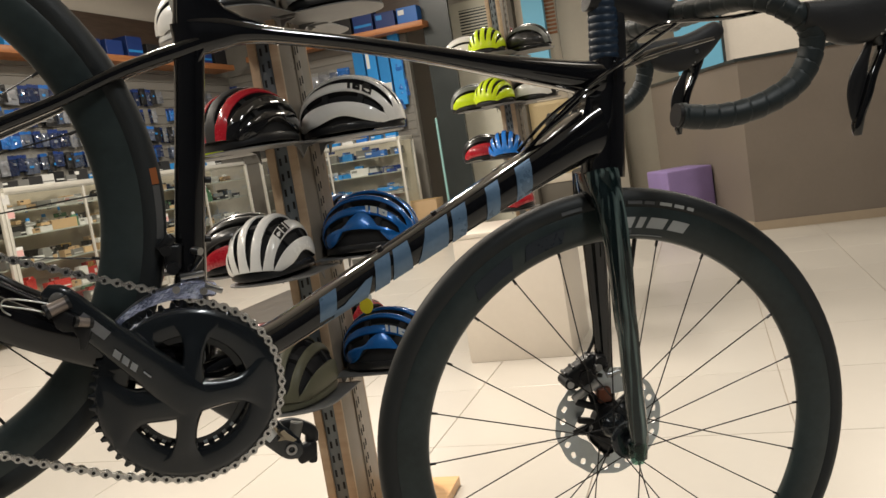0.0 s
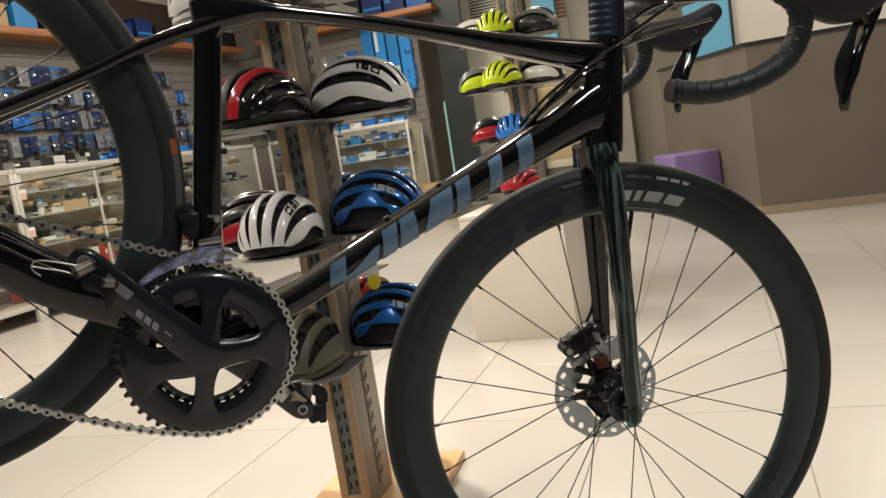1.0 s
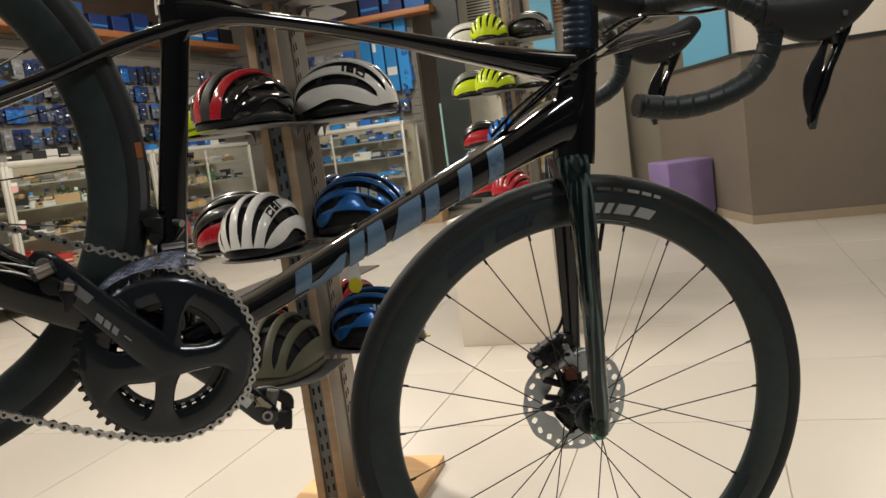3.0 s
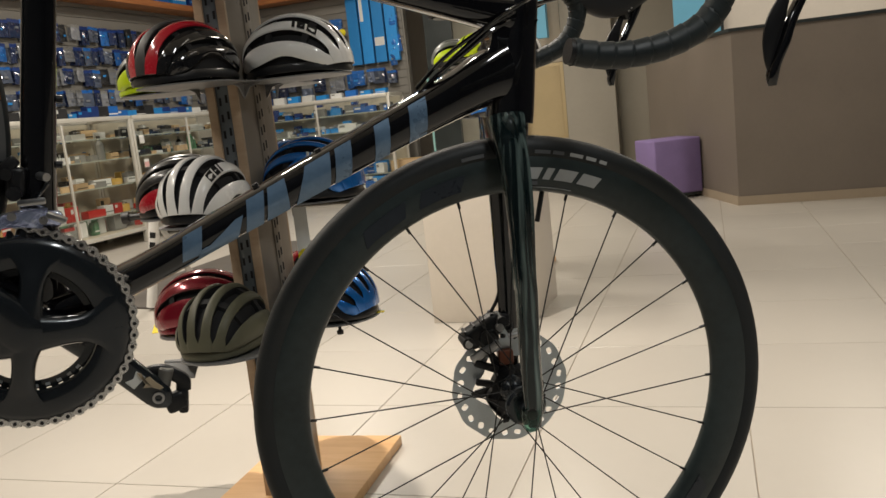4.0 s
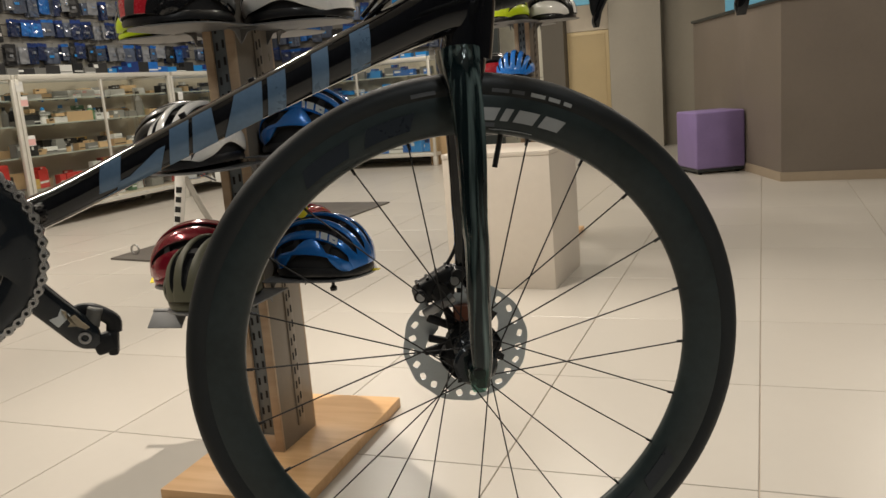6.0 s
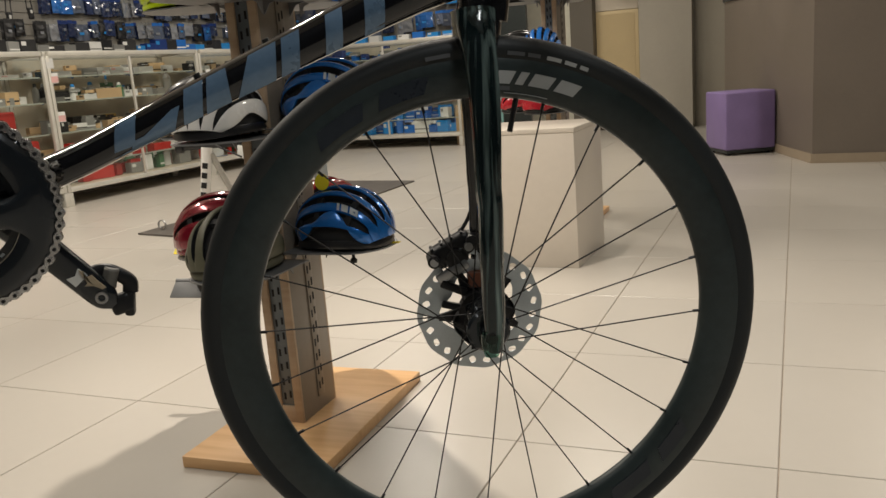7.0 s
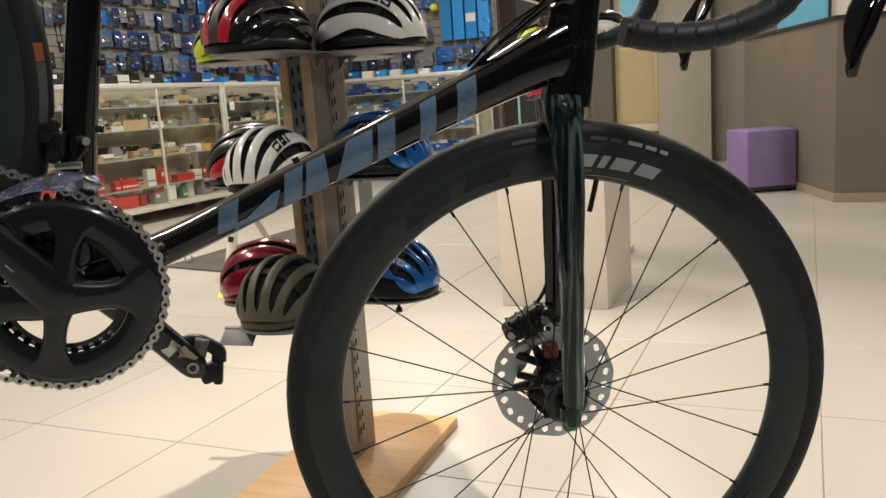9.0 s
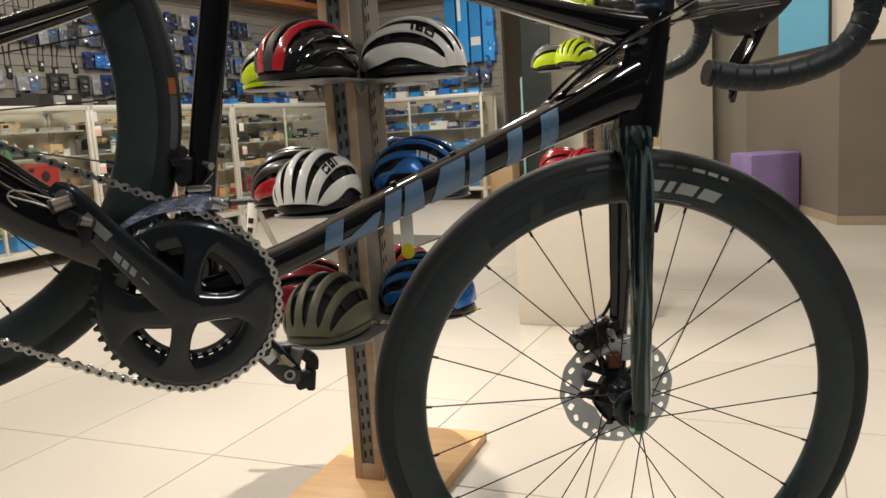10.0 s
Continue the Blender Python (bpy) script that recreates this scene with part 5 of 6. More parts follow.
# hanging tags
def hang_tag(p, q, ztop, length, w, label, top=TAGW, low=TAGY):
    t = thing("hang_tag", ROOM @ pose(p, q, ztop, 0, 0, 20), label, "tag")
    part("strip", box(w, 0.0012, length, (0, 0, -length / 2), 0.0004), top, t)
    bm = prism([(w * 0.52 * math.cos(2 * math.pi * k / 18), -length - 0.002 + w * 0.62 * math.sin(2 * math.pi * k / 18)) for k in range(18)], -0.0016, 0.0004)
    part("disc", bm, low, t, "round yellow tag end")
    return t


hang_tag(-0.75, 0.85, 0.782, 0.125, 0.034, "white paper hang tag with yellow round end")
t = thing("price_holder", ROOM @ pose(-0.985, 0.61, LEV[0] - 0.010, -48, 0, 8), "small grey plastic price holder hanging under a shelf", "price holder")
part("plate", box(0.09, 0.003, 0.05, (0, 0, -0.026), 0.001), mat("grey_price_plastic", (0.2, 0.2, 0.2), 0.4), t)
part("clip", box(0.092, 0.012, 0.008, (0, 0.003, -0.002), 0.001), SHELFM, t)
t = thing("tag_flap", ROOM @ pose(-1.256, 0.902, LEV[0] - 0.002, 40, 0, 14), "small yellow paper tag lying on the shelf edge", "tag")
part("paper", box(0.066, 0.03, 0.002, (0.004, -0.008, 0.001)), TAGY, t)
t = thing("tag_flap", ROOM @ pose(-0.606, 0.905, LEV[0] + 0.0205, 0, 0, 10), "small pale yellow paper tag on the shelf edge", "tag")
part("paper", box(0.055, 0.016, 0.002, (0, 0, 0.001)), TAGY, t)

# ---- second display post behind the plinth ----
P2 = (-0.965, 3.72)
LEV2 = (0.638, 0.935, 1.235, 1.515)
display_post(ROOM @ pose(*P2, 0), "second wood-edged helmet display post behind the cream plinth", 2.1, LEV2, ((0.638, "right"), (0.935, "right"), (0.935, "far"), (0.638, "far")))


def on_shelf2(level, side, turn=0.0):
    ang, off = {"near": (-90, 0.21), "right": (0, 0.189), "left": (180, 0.187), "far": (90, 0.21)}[side]
    return ROOM @ pose(P2[0] - (0.035 if level > 1 else 0.01), P2[1], LEV2[level] + 0.003) @ pose(0, 0, 0, 0, 0, ang) @ pose(off, 0, 0, 0, 0, turn)


G = "helmets on the second post"
helmet("helmet", on_shelf2(2, "near", -12), [HYEL], "neon yellow vented helmet on the second post", G, ribs=7, open_=0.4)
helmet("helmet", on_shelf2(3, "near", 5), [HYEL], "neon yellow vented helmet seen from its front", G, ribs=7, open_=0.4)
helmet("helmet", on_shelf2(1, "near", 10), [HSKY], "bright blue vented helmet on the second post", G, ribs=7, open_=0.4)
helmet("helmet", on_shelf2(0, "near", -15), [HRED], "bright red vented helmet on a low shelf", G, ribs=7, open_=0.3)
helmet("helmet", on_shelf2(2, "left", 15), [HYEL, HGREY, HGREY, HGREY, HYEL], "grey helmet with neon yellow edge", G, ribs=5, open_=0.3)
helmet("helmet", on_shelf2(3, "left", 15), [HWHITE], "plain white helmet beside a yellow one", G, ribs=5, open_=0.25)
helmet("helmet", on_shelf2(1, "left", 15), [HRED, HBLACK, HBLACK, HBLACK, HRED], "black helmet with red edge on the second post", G, ribs=5, open_=0.25)
helmet("helmet", on_shelf2(2, "right", -10), [HWHITE, HBLACK], "white and black helmet on the second post", G, ribs=5, open_=0.3)
helmet("helmet", on_shelf2(3, "right", -10), [HBLACK, HGREY], "dark grey helmet on the upper shelf", G, ribs=5, open_=0.3)
helmet("helmet", on_shelf2(0, "left", 15), [HRED], "glossy red helmet on a low shelf", G, ribs=5, open_=0.3)
helmet("helmet", on_shelf2(3, "far", 0), [HMAROON], "maroon helmet behind the second post", G, ribs=5, open_=0.25, height=0.2)

# ---- standing appliance behind ----
ac = thing("air_conditioner", ROOM @ pose(-2.66, 9.78, 0), "tall cream standing air conditioner with a slatted grille", "air conditioner")
part("case", box(0.66, 0.34, 2.9, (0, 0, 1.45), 0.015), mat("cream_case", (0.62, 0.6, 0.5), 0.45), ac)
part("grille_recess", box(0.40, 0.012, 0.34, (0, -0.168, 2.62)), DARKFR, ac)
for k in range(9):
    part("slat", box(0.40, 0.012, 0.018, (0, -0.178, 2.47 + k * 0.0375), 0.002), mat("cream_case", (0.62, 0.6, 0.5)), ac)
ac2 = thing("beige_cabinet", ROOM @ pose(-1.855, 9.86, 0), "beige standing cabinet with a pale top and brown grille", "cabinet")
part("base", box(0.52, 0.28, 0.40, (-0.03, 0, 0.20), 0.006), PILDARK, ac2)
part("pale_rail", box(0.525, 0.31, 0.10, (-0.0275, 0, 0.452), 0.004), mat("pale_panel", (0.62, 0.55, 0.45), 0.5), ac2, "pale rail under the beige panel")
part("lower_panel", box(0.525, 0.3, 0.955, (-0.0275, 0, 0.982), 0.006), BEIGE, ac2)
bm = bmesh.new()
for k in range(41):
    box(0.44, 0.012, 0.0165, (-0.03, -0.155, 0.548 + k * 0.0217), bm=bm)
part("slats", bm, BEIGE, ac2, "fine horizontal beige slats", smooth=False)
part("dark_edge", box(0.018, 0.3, 3.0, (0.245, 0.004, 1.52)), DARKFR, ac2, "dark upright edge strip")
part("upper_panel", box(0.525, 0.3, 1.6, (-0.0275, 0, 2.264), 0.006), mat("pale_panel", (0.62, 0.55, 0.45), 0.5), ac2)
for k in range(9):
    part("grille_slat", box(0.2, 0.012, 0.03, (0.12, -0.154, 2.3 + k * 0.05), 0.002), ORANGEW, ac2)

t = thing("buckle", ROOM @ pose(-0.675, 0.84, LEV[0] + 0.017), "small black strap buckle hanging under a shelf", "buckle")
part("clip", lathe([(0.001, -0.034), (0.008, -0.034), (0.009, -0.026), (0.004, -0.02), (0.004, -0.001), (0.001, -0.001)], 12, "Z"), BLKPLAST, t)


# ---- glass counters ----
GOODS = {"blue": mat("blue_card", (0.015, 0.12, 0.42), 0.4, random_tint=0.25), "navy": mat("navy_card", (0.012, 0.035, 0.16), 0.4, random_tint=0.25), "sky": mat("sky_card", (0.022, 0.22, 0.56), 0.4, random_tint=0.2),
         "white": mat("white_card", (0.62, 0.62, 0.6), 0.45, random_tint=0.15), "black": mat("black_card", (0.016, 0.016, 0.017), 0.45, random_tint=0.3), "red": mat("red_card", (0.42, 0.025, 0.02), 0.45, random_tint=0.2),
         "yellow": mat("yellow_card", (0.52, 0.33, 0.08), 0.45, random_tint=0.15), "brown": mat("brown_card", (0.50, 0.345, 0.19), 0.6, random_tint=0.2), "grey": mat("grey_goods", (0.2, 0.2, 0.19), 0.4, random_tint=0.3),
         "green": mat("green_card", (0.06, 0.16, 0.08), 0.45, random_tint=0.2), "pink": mat("pink_label", (0.65, 0.38, 0.36), 0.5), "silver": mat("clear_pack", (0.1, 0.12, 0.17), 0.12, metal=0.2, random_tint=0.4, coat=1.0), "film": mat("glossy_dark_film", (0.02, 0.03, 0.075), 0.1, random_tint=0.4, coat=1.0), "bagblue": mat("glossy_blue_film", (0.02, 0.11, 0.36), 0.14, random_tint=0.45, coat=1.0), "pale": mat("pale_pack", (0.22, 0.23, 0.25), 0.15, random_tint=0.3, coat=1.0)}
rng = random.Random(11)


def multi(bms, mats, name):
    """One mesh out of several bmeshes, each with its own material."""
    out = bmesh.new()
    for i, b in enumerate(bms):
        me = bpy.data.meshes.new("t")
        for f in b.faces:
            f.material_index = i
        b.to_mesh(me)
        b.free()
        out.from_mesh(me)
        bpy.data.meshes.remove(me)
    me = bpy.data.meshes.new(name)
    out.to_mesh(me)
    out.free()
    for m in mats:
        me.materials.append(m)
    return me


def blister(c1, c2, seed=0, w=0.09, h=0.15, d=0.022):
    """A hanging bag: a stiff header over a crumpled glossy pouch; its back at y 0, its top at z 0."""
    head = box(w, 0.002, h * 0.2, (0, -0.001, -h * 0.1), 0.0006)
    bag = bmesh.new()
    nx, nz = 6, 8
    grid = []
    for k in range(nz + 1):
        row = []
        for i in range(nx + 1):
            u, v = i / nx, k / nz
            swell = max(0.0, math.sin(math.pi * u)) ** 0.6 * max(0.0, math.sin(math.pi * (0.12 + 0.8 * v))) ** 0.7
            lump = 0.6 + 0.9 * noise.noise(Vector((u * 2.6 + seed * 5.1, v * 3.4, seed * 1.7)))
            row.append(bag.verts.new(((u - 0.5) * w * (1 + 0.08 * noise.noise(Vector((v * 4, seed, i // 4)))), -0.002 - d * swell * max(lump, 0.12), -h * (0.19 + 0.81 * v))))
        grid.append(row)
    for k in range(nz):
        for i in range(nx):
            bag.faces.new((grid[k][i], grid[k][i + 1], grid[k + 1][i + 1], grid[k + 1][i]))
    back = [grid[0][0], grid[0][nx], grid[nz][nx], grid[nz][0]]
    ring = [grid[0][i] for i in range(nx + 1)] + [grid[k][nx] for k in range(1, nz + 1)] + [grid[nz][i] for i in range(nx - 1, -1, -1)] + [grid[k][0] for k in range(nz - 1, 0, -1)]
    bag.faces.new(ring)
    bmesh.ops.recalc_face_normals(bag, faces=bag.faces)
    lab = box(w * 0.34, 0.0012, h * 0.12, (w * (-0.2 + 0.1 * (seed % 4)), -0.0035 - d * 0.75, -h * (0.45 + 0.1 * (seed % 3))))
    return multi([head, bag, lab], [GOODS[c1], GOODS[c2], GOODS["pale" if seed % 2 else "sky"]], "blister_pack")


def carton(c1, c2, k=0, w=0.12, d=0.08, h=0.1):
    """A small box, plain or with a printed corner or stripe; it stands on z 0."""
    print_ = [None, box(w * 0.3, 0.0012, h * 0.3, (-w * 0.28, -d / 2 - 0.0004, h * 0.7)), box(w * 0.9, 0.0012, h * 0.12, (0, -d / 2 - 0.0004, h * 0.3))][k]
    return multi([box(w, d, h, (0, 0, h / 2), 0.002)] + ([print_] if print_ else []), [GOODS[c1], GOODS[c2]][:2 if k else 1], "carton")


def bottle(c1, c2, r=0.032, h=0.2):
    return multi([lathe([(0.001, 0), (r * 0.92, 0), (r, 0.008), (r, h * 0.62), (r * 0.55, h * 0.78), (r * 0.5, h * 0.82), (0.001, h * 0.82)], 18, "Z"), lathe([(0.001, h * 0.82), (r * 0.5, h * 0.82), (r * 0.42, h), (0.001, h)], 14, "Z")], [GOODS[c1], GOODS[c2]], "bottle")


def tool(c1):
    """A hanging clamp or pump: two bent arms over a block."""
    b = box(0.05, 0.03, 0.07, (0, -0.02, -0.2), 0.006)
    for s in (-1, 1):
        wire([(s * 0.006, -0.015, 0.0), (s * 0.03, -0.03, -0.04), (s * 0.022, -0.02, -0.11), (s * 0.028, -0.02, -0.18)], 0.007, 14, 8, b)
    tg = box(0.02, 0.002, 0.02, (0.0, -0.037, -0.19))
    return multi([b, tg], [GOODS[c1], GOODS["white"]], "tool")


PACKS = {k: [blister(*v, j + 3 * n) for j in range(3)] for n, (k, v) in enumerate({"blue": ("navy", "bagblue"), "navy": ("navy", "film"), "sky": ("blue", "bagblue"), "clear": ("grey", "pale"), "black": ("black", "black"), "mix": ("blue", "silver"), "dark": ("grey", "silver")}.items())}
CARTONS = {k: [carton(*v, j) for j in range(3)] for k, v in {"white": ("white", "grey"), "blue": ("blue", "white"), "sky": ("sky", "white"), "red": ("red", "white"), "yellow": ("yellow", "brown"), "brown": ("brown", "black"), "black": ("black", "white"), "grey": ("grey", "white"), "navy": ("navy", "sky"), "green": ("green", "white"), "pink": ("white", "pink")}.items()}
BOTTLES = {k: bottle(*v) for k, v in {"blue": ("blue", "black"), "red": ("red", "white"), "white": ("white", "sky"), "black": ("black", "grey"), "green": ("green", "white"), "grey": ("grey", "black")}.items()}
TOOLS = {"black": tool("black")}
WORD = {"blue": "blue", "navy": "navy blue", "sky": "light blue", "clear": "white and clear", "black": "black", "mix": "blue and clear", "dark": "dark grey", "white": "white", "red": "red", "yellow": "yellow", "brown": "brown cardboard", "grey": "grey", "green": "green", "pink": "white and pink"}


def put(kind, key, m, where, group, scale=(1, 1, 1)):
    data = {"pack": PACKS, "carton": CARTONS, "bottle": BOTTLES, "tool": TOOLS}[kind][key]
    if kind in ("carton", "pack"):
        data = rng.choice(data)
    name = {"pack": "blister_pack", "carton": "carton", "bottle": "bottle", "tool": "clamp_tool"}[kind]
    ob = new(name, data)
    ob.matrix_world = m @ Matrix.Diagonal((*scale, 1))
    noun = {"pack": "hanging blister pack", "carton": "small printed carton", "bottle": "plastic bottle", "tool": "hanging clamp tool"}[kind]
    return tagged(ob, WORD[key] + " " + noun + " " + where, {"pack": "package", "carton": "box", "bottle": "bottle", "tool": "tool"}[kind], group)


def quad(o, u, v):
    """One sheet of thin glass, from a corner and two edges."""
    bm = bmesh.new()
    o, u, v = Vector(o), Vector(u), Vector(v)
    bm.faces.new([bm.verts.new(p) for p in (o, o + u, o + u + v, o + v)])
    return bm


def counter(m, length, label, top=1.3, depth=0.55, shelves=(0.34, 0.62, 0.88, 1.09), bays=2, ends=()):
    """A glazed shop counter, its front along x at y 0, running back to y depth."""
    c = thing("glass_counter", m, label, "display cabinet", "glass counters")
    e = 0.032
    for x in (e / 2, length - e / 2):
        for y in (e / 2, depth - e / 2):
            part("post", box(e, e, top - 0.16, (x, y, 0.12 + (top - 0.16) / 2), 0.002), ALU, c)
            part("leg", box(0.05, 0.05, 0.116, (x, y, 0.0585), 0.003), ALU, c)
    for z in (top - 0.02, 0.14):
        for y in (e / 2, depth - e / 2):
            part("rail", box(length - 2 * e - 0.002, e, 0.04, (length / 2, y, z), 0.002), ALU, c)
        for x in (e / 2, length - e / 2):
            part("rail", box(e, depth - 2 * e - 0.002, 0.04, (x, depth / 2, z), 0.002), ALU, c)
    for b in range(1, bays):
        part("mullion", box(0.02, 0.02, top - 0.22, (length * b / bays, 0.016, 0.165 + (top - 0.22) / 2), 0.001), ALU, c)
    part("bottom_board", box(length - 0.07, depth - 0.07, 0.018, (length / 2, depth / 2, 0.152)), CABBACK, c)
    part("back_board", box(length - 0.07, 0.008, top - 0.21, (length / 2, depth - 0.03, 0.165 + (top - 0.21) / 2)), CABBACK, c)
    for b in range(bays):
        x0, x1 = length * b / bays + 0.036, length * (b + 1) / bays - 0.036
        part("pane", quad((x0, 0.016, 0.165), (x1 - x0, 0, 0), (0, 0, top - 0.22)), GLASS, c).visible_shadow = False
    part("top_pane", quad((0.033, 0.033, top - 0.006), (length - 0.066, 0, 0), (0, depth - 0.066, 0)), GLASS, c).visible_shadow = False
    for x in ends:
        part("side_pane", quad((x, 0.035, 0.165), (0, depth - 0.07, 0), (0, 0, top - 0.22)), GLASS, c).visible_shadow = False
    for z in shelves:
        part("glass_shelf", quad((0.0375, 0.055, z + 0.0035), (length - 0.075, 0, 0), (0, depth - 0.11, 0)), GLASS, c).visible_shadow = False
        part("shelf_edge", box(length - 0.075, 0.003, 0.012, (length / 2, 0.0535, z), 0), SHELFEDGE, c)
    return c


BUCKET = []


def bucket(kind, key, m, scale):
    data = {"pack": PACKS, "carton": CARTONS, "bottle": BOTTLES, "tool": TOOLS}[kind][key]
    BUCKET.append((rng.choice(data) if kind in ("carton", "pack") else data, m @ Matrix.Diagonal((*scale, 1))))


def fill(m, length, z, keys, group, depth=0.55, loose=False, step=(0.07, 0.14), hs=(0.5, 1.1), where="inside a glass counter", kinds=("carton",), rows=(0.13, 0.32)):
    for y in rows:
        x = 0.09 + rng.random() * 0.08
        while x < length - 0.12:
            key = rng.choice(keys)
            kind = rng.choice(kinds)
            if kind == "bottle" and key not in BOTTLES:
                kind = "carton"
            s = rng.uniform(*hs)
            mm, sc = m @ pose(x, y + rng.uniform(-0.03, 0.03), z + 0.0036, 0, 0, rng.uniform(-18, 18)), (rng.uniform(0.5, 2.2), rng.uniform(0.7, 1.2), s * rng.uniform(0.7, 1.25))
            if loose or y != rows[0]:
                bucket(kind, key, mm, sc)
                if rng.random() < 0.5:      # small flat packets in front
                    bucket("pack", rng.choice(tuple(PACKS)), m @ pose(x + rng.uniform(-0.05, 0.05), y - 0.11, z + 0.005, 90, 0, 0) @ pose(0, 0, 0, 0, rng.uniform(-40, 40), 0), (0.8, 0.8, 0.8))
            else:
                put(kind, key, mm, where, group, sc)
            if rng.random() < 0.35:          # one lying on top
                bucket("carton", rng.choice(keys), mm @ pose(0, 0, 0.1 * s + 0.0005, 0, 0, rng.uniform(-25, 25)), (rng.uniform(0.6, 1.1), rng.uniform(0.6, 1.0), rng.uniform(0.2, 0.5)))
            x += rng.uniform(*step) * (1.8 if rng.random() < 0.18 else 1.1)


FRONTP = -5.45
for i, q0 in enumerate((0.45, 2.36, 4.27, 6.18)):
    m = ROOM @ pose(FRONTP, q0, 0, 0, 0, 90)
    counter(m, 1.9, "aluminium-framed glass counter full of bicycle parts", bays=2)
    g = "goods in the counters"
    fill(m, 1.9, 0.161, ("red", "red", "white", "red", "grey", "green") if i > 1 else ("green", "white", "sky", "red"), g, hs=(0.9, 1.5), loose=i in (0, 3), kinds=("carton", "carton", "bottle"), rows=(0.2, 0.36), step=(0.12, 0.2))
    fill(m, 1.4 if i == 1 else 1.9, 0.34, ("red", "brown", "white", "red", "red", "yellow"), g, hs=(0.5, 1.5), step=(0.1, 0.2), rows=(0.16, 0.36), loose=i in (0, 3))
    fill(m, 1.28 if i == 1 else 1.9, 0.62, ("grey", "brown", "brown", "black", "brown", "yellow", "grey", "black", "white", "grey"), g, hs=(0.25, 1.05), step=(0.06, 0.12), rows=(0.16, 0.36), loose=i in (0, 3))
    fill(m, 1.9, 0.88, ("brown", "grey", "white", "black", "grey", "brown", "black", "green", "white"), g, hs=(0.25, 1.05), step=(0.06, 0.12), rows=(0.16, 0.36), loose=i in (0, 3), kinds=("carton", "carton", "bottle"))
    fill(m, 1.9, 1.09, ("grey", "white", "black", "brown", "pink", "black", "brown"), g, hs=(0.25, 0.8), rows=(0.2, 0.36), step=(0.11, 0.2), loose=i in (0, 3))
for q_, z_, w_, h_ in ((3.80, 0.62, 0.34, 0.21), (3.98, 0.34, 0.36, 0.235)):
    t = thing("tool_case", ROOM @ pose(-5.62, q_, z_ + 0.004, 0, 0, 90), "large red plastic tool case inside a glass counter", "tool case", "red tool cases")
    part("shell", box(w_, 0.12, h_, (0, 0, h_ / 2), 0.014), GOODS["red"], t)
    part("badge", disc(h_ * 0.2, -0.0635, -0.058, (0.03, h_ * 0.52), 24), GOODS["black"], t, "round black badge")
    part("latch", box(0.05, 0.006, 0.03, (-w_ * 0.3, -0.062, h_ * 0.8), 0.002), GOODS["black"], t)
m = ROOM @ pose(-5.45, 8.38, 0)
counter(m, 1.96, "aluminium-framed glass counter at the back of the shop", bays=2, depth=0.5, ends=(1.944,))
g = "goods in the back counter"
fill(m, 1.96, 0.161, ("blue", "sky", "blue", "white"), g, hs=(1.0, 1.5), rows=(0.2, 0.34), step=(0.11, 0.16))
fill(m, 1.96, 0.34, ("sky", "blue", "white"), g, hs=(0.7, 1.2), rows=(0.2, 0.34), step=(0.11, 0.17))
fill(m, 1.96, 0.62, ("white", "grey", "sky"), g, hs=(0.3, 0.9), rows=(0.2, 0.3, 0.4))
fill(m, 1.96, 0.88, ("navy", "sky", "white", "grey"), g, hs=(0.3, 0.9), rows=(0.2, 0.3, 0.4))
fill(m, 1.96, 1.09, ("navy", "blue", "grey", "sky", "black"), g, hs=(0.6, 1.3), rows=(0.25, 0.38))
g = "goods on the counter tops"
for i in range(9):
    put("carton", rng.choice(("sky", "blue", "white", "sky")), m @ pose(0.2 + i * 0.2, 0.2, 1.302, 0, 0, rng.uniform(-10, 10)), "on a glass counter top", g, (1.2, 1, rng.uniform(0.5, 0.9)))
for i in range(34):
    q = 3.0 + i * 0.145
    key = ("black", "grey", "black") if q < 4.9 else ("black", "navy", "blue", "grey", "sky", "navy", "sky", "white")
    put("carton", rng.choice(key), ROOM @ pose(-5.7, q, 1.302, 0, 0, 90 + rng.uniform(-15, 15)), "on a glass counter top", g, (1.25, 1, rng.uniform(0.5, 1.2)))

# ---- slatted walls and what hangs on them ----
wl = tagged(new("slat_wall"), "pale grey slatted wall with hanging hooks", "wall panel", kind="structure")
wl.matrix_world = ROOM @ pose(-6.115, 0.4, 0, 0, 0, 90)
sm = mesh_data(box(9.6, 0.012, 0.094, (4.8, -0.006, 0), 0.002), "slat", SLATM)
for k in range(13):
    o = new("slat", sm)
    o.parent, o.location = wl, (0, 0, 1.33 + k * 0.1)
w2 = tagged(new("slat_wall"), "grey slatted back wall with hanging goods", "wall panel", kind="structure")
w2.matrix_world = ROOM @ pose(-6.1, 9.098, 0)
sm2 = mesh_data(box(2.62, 0.012, 0.094, (1.31, -0.006, 0), 0.002), "slat", SLATM)
for k in range(13):
    o = new("slat", sm2)
    o.parent, o.location = w2, (0, 0, 1.33 + k * 0.1)


hk = mesh_data(rod((0, 0, -0.004), (0, -0.11, -0.004), 0.0022, 6), "display_hook", STEEL)


def hang(kind, key, m, where, group, scale=(1, 1, 1)):
    h_ = new("display_hook", hk)
    h_.matrix_world = m
    tagged(h_, "thin steel display hook on the slatted wall", "hook", "display hooks")
    bucket(kind, rng.choice((key, "navy", "dark")), m @ pose(rng.uniform(-0.01, 0.01), -0.03, 0.0, 0, rng.uniform(-4, 4), rng.uniform(-6, 6)), scale)
    put(kind, key, m @ pose(rng.uniform(-0.004, 0.004), -0.075, 0.0, 0, rng.uniform(-5, 5), rng.uniform(-6, 6)), where, group, scale)


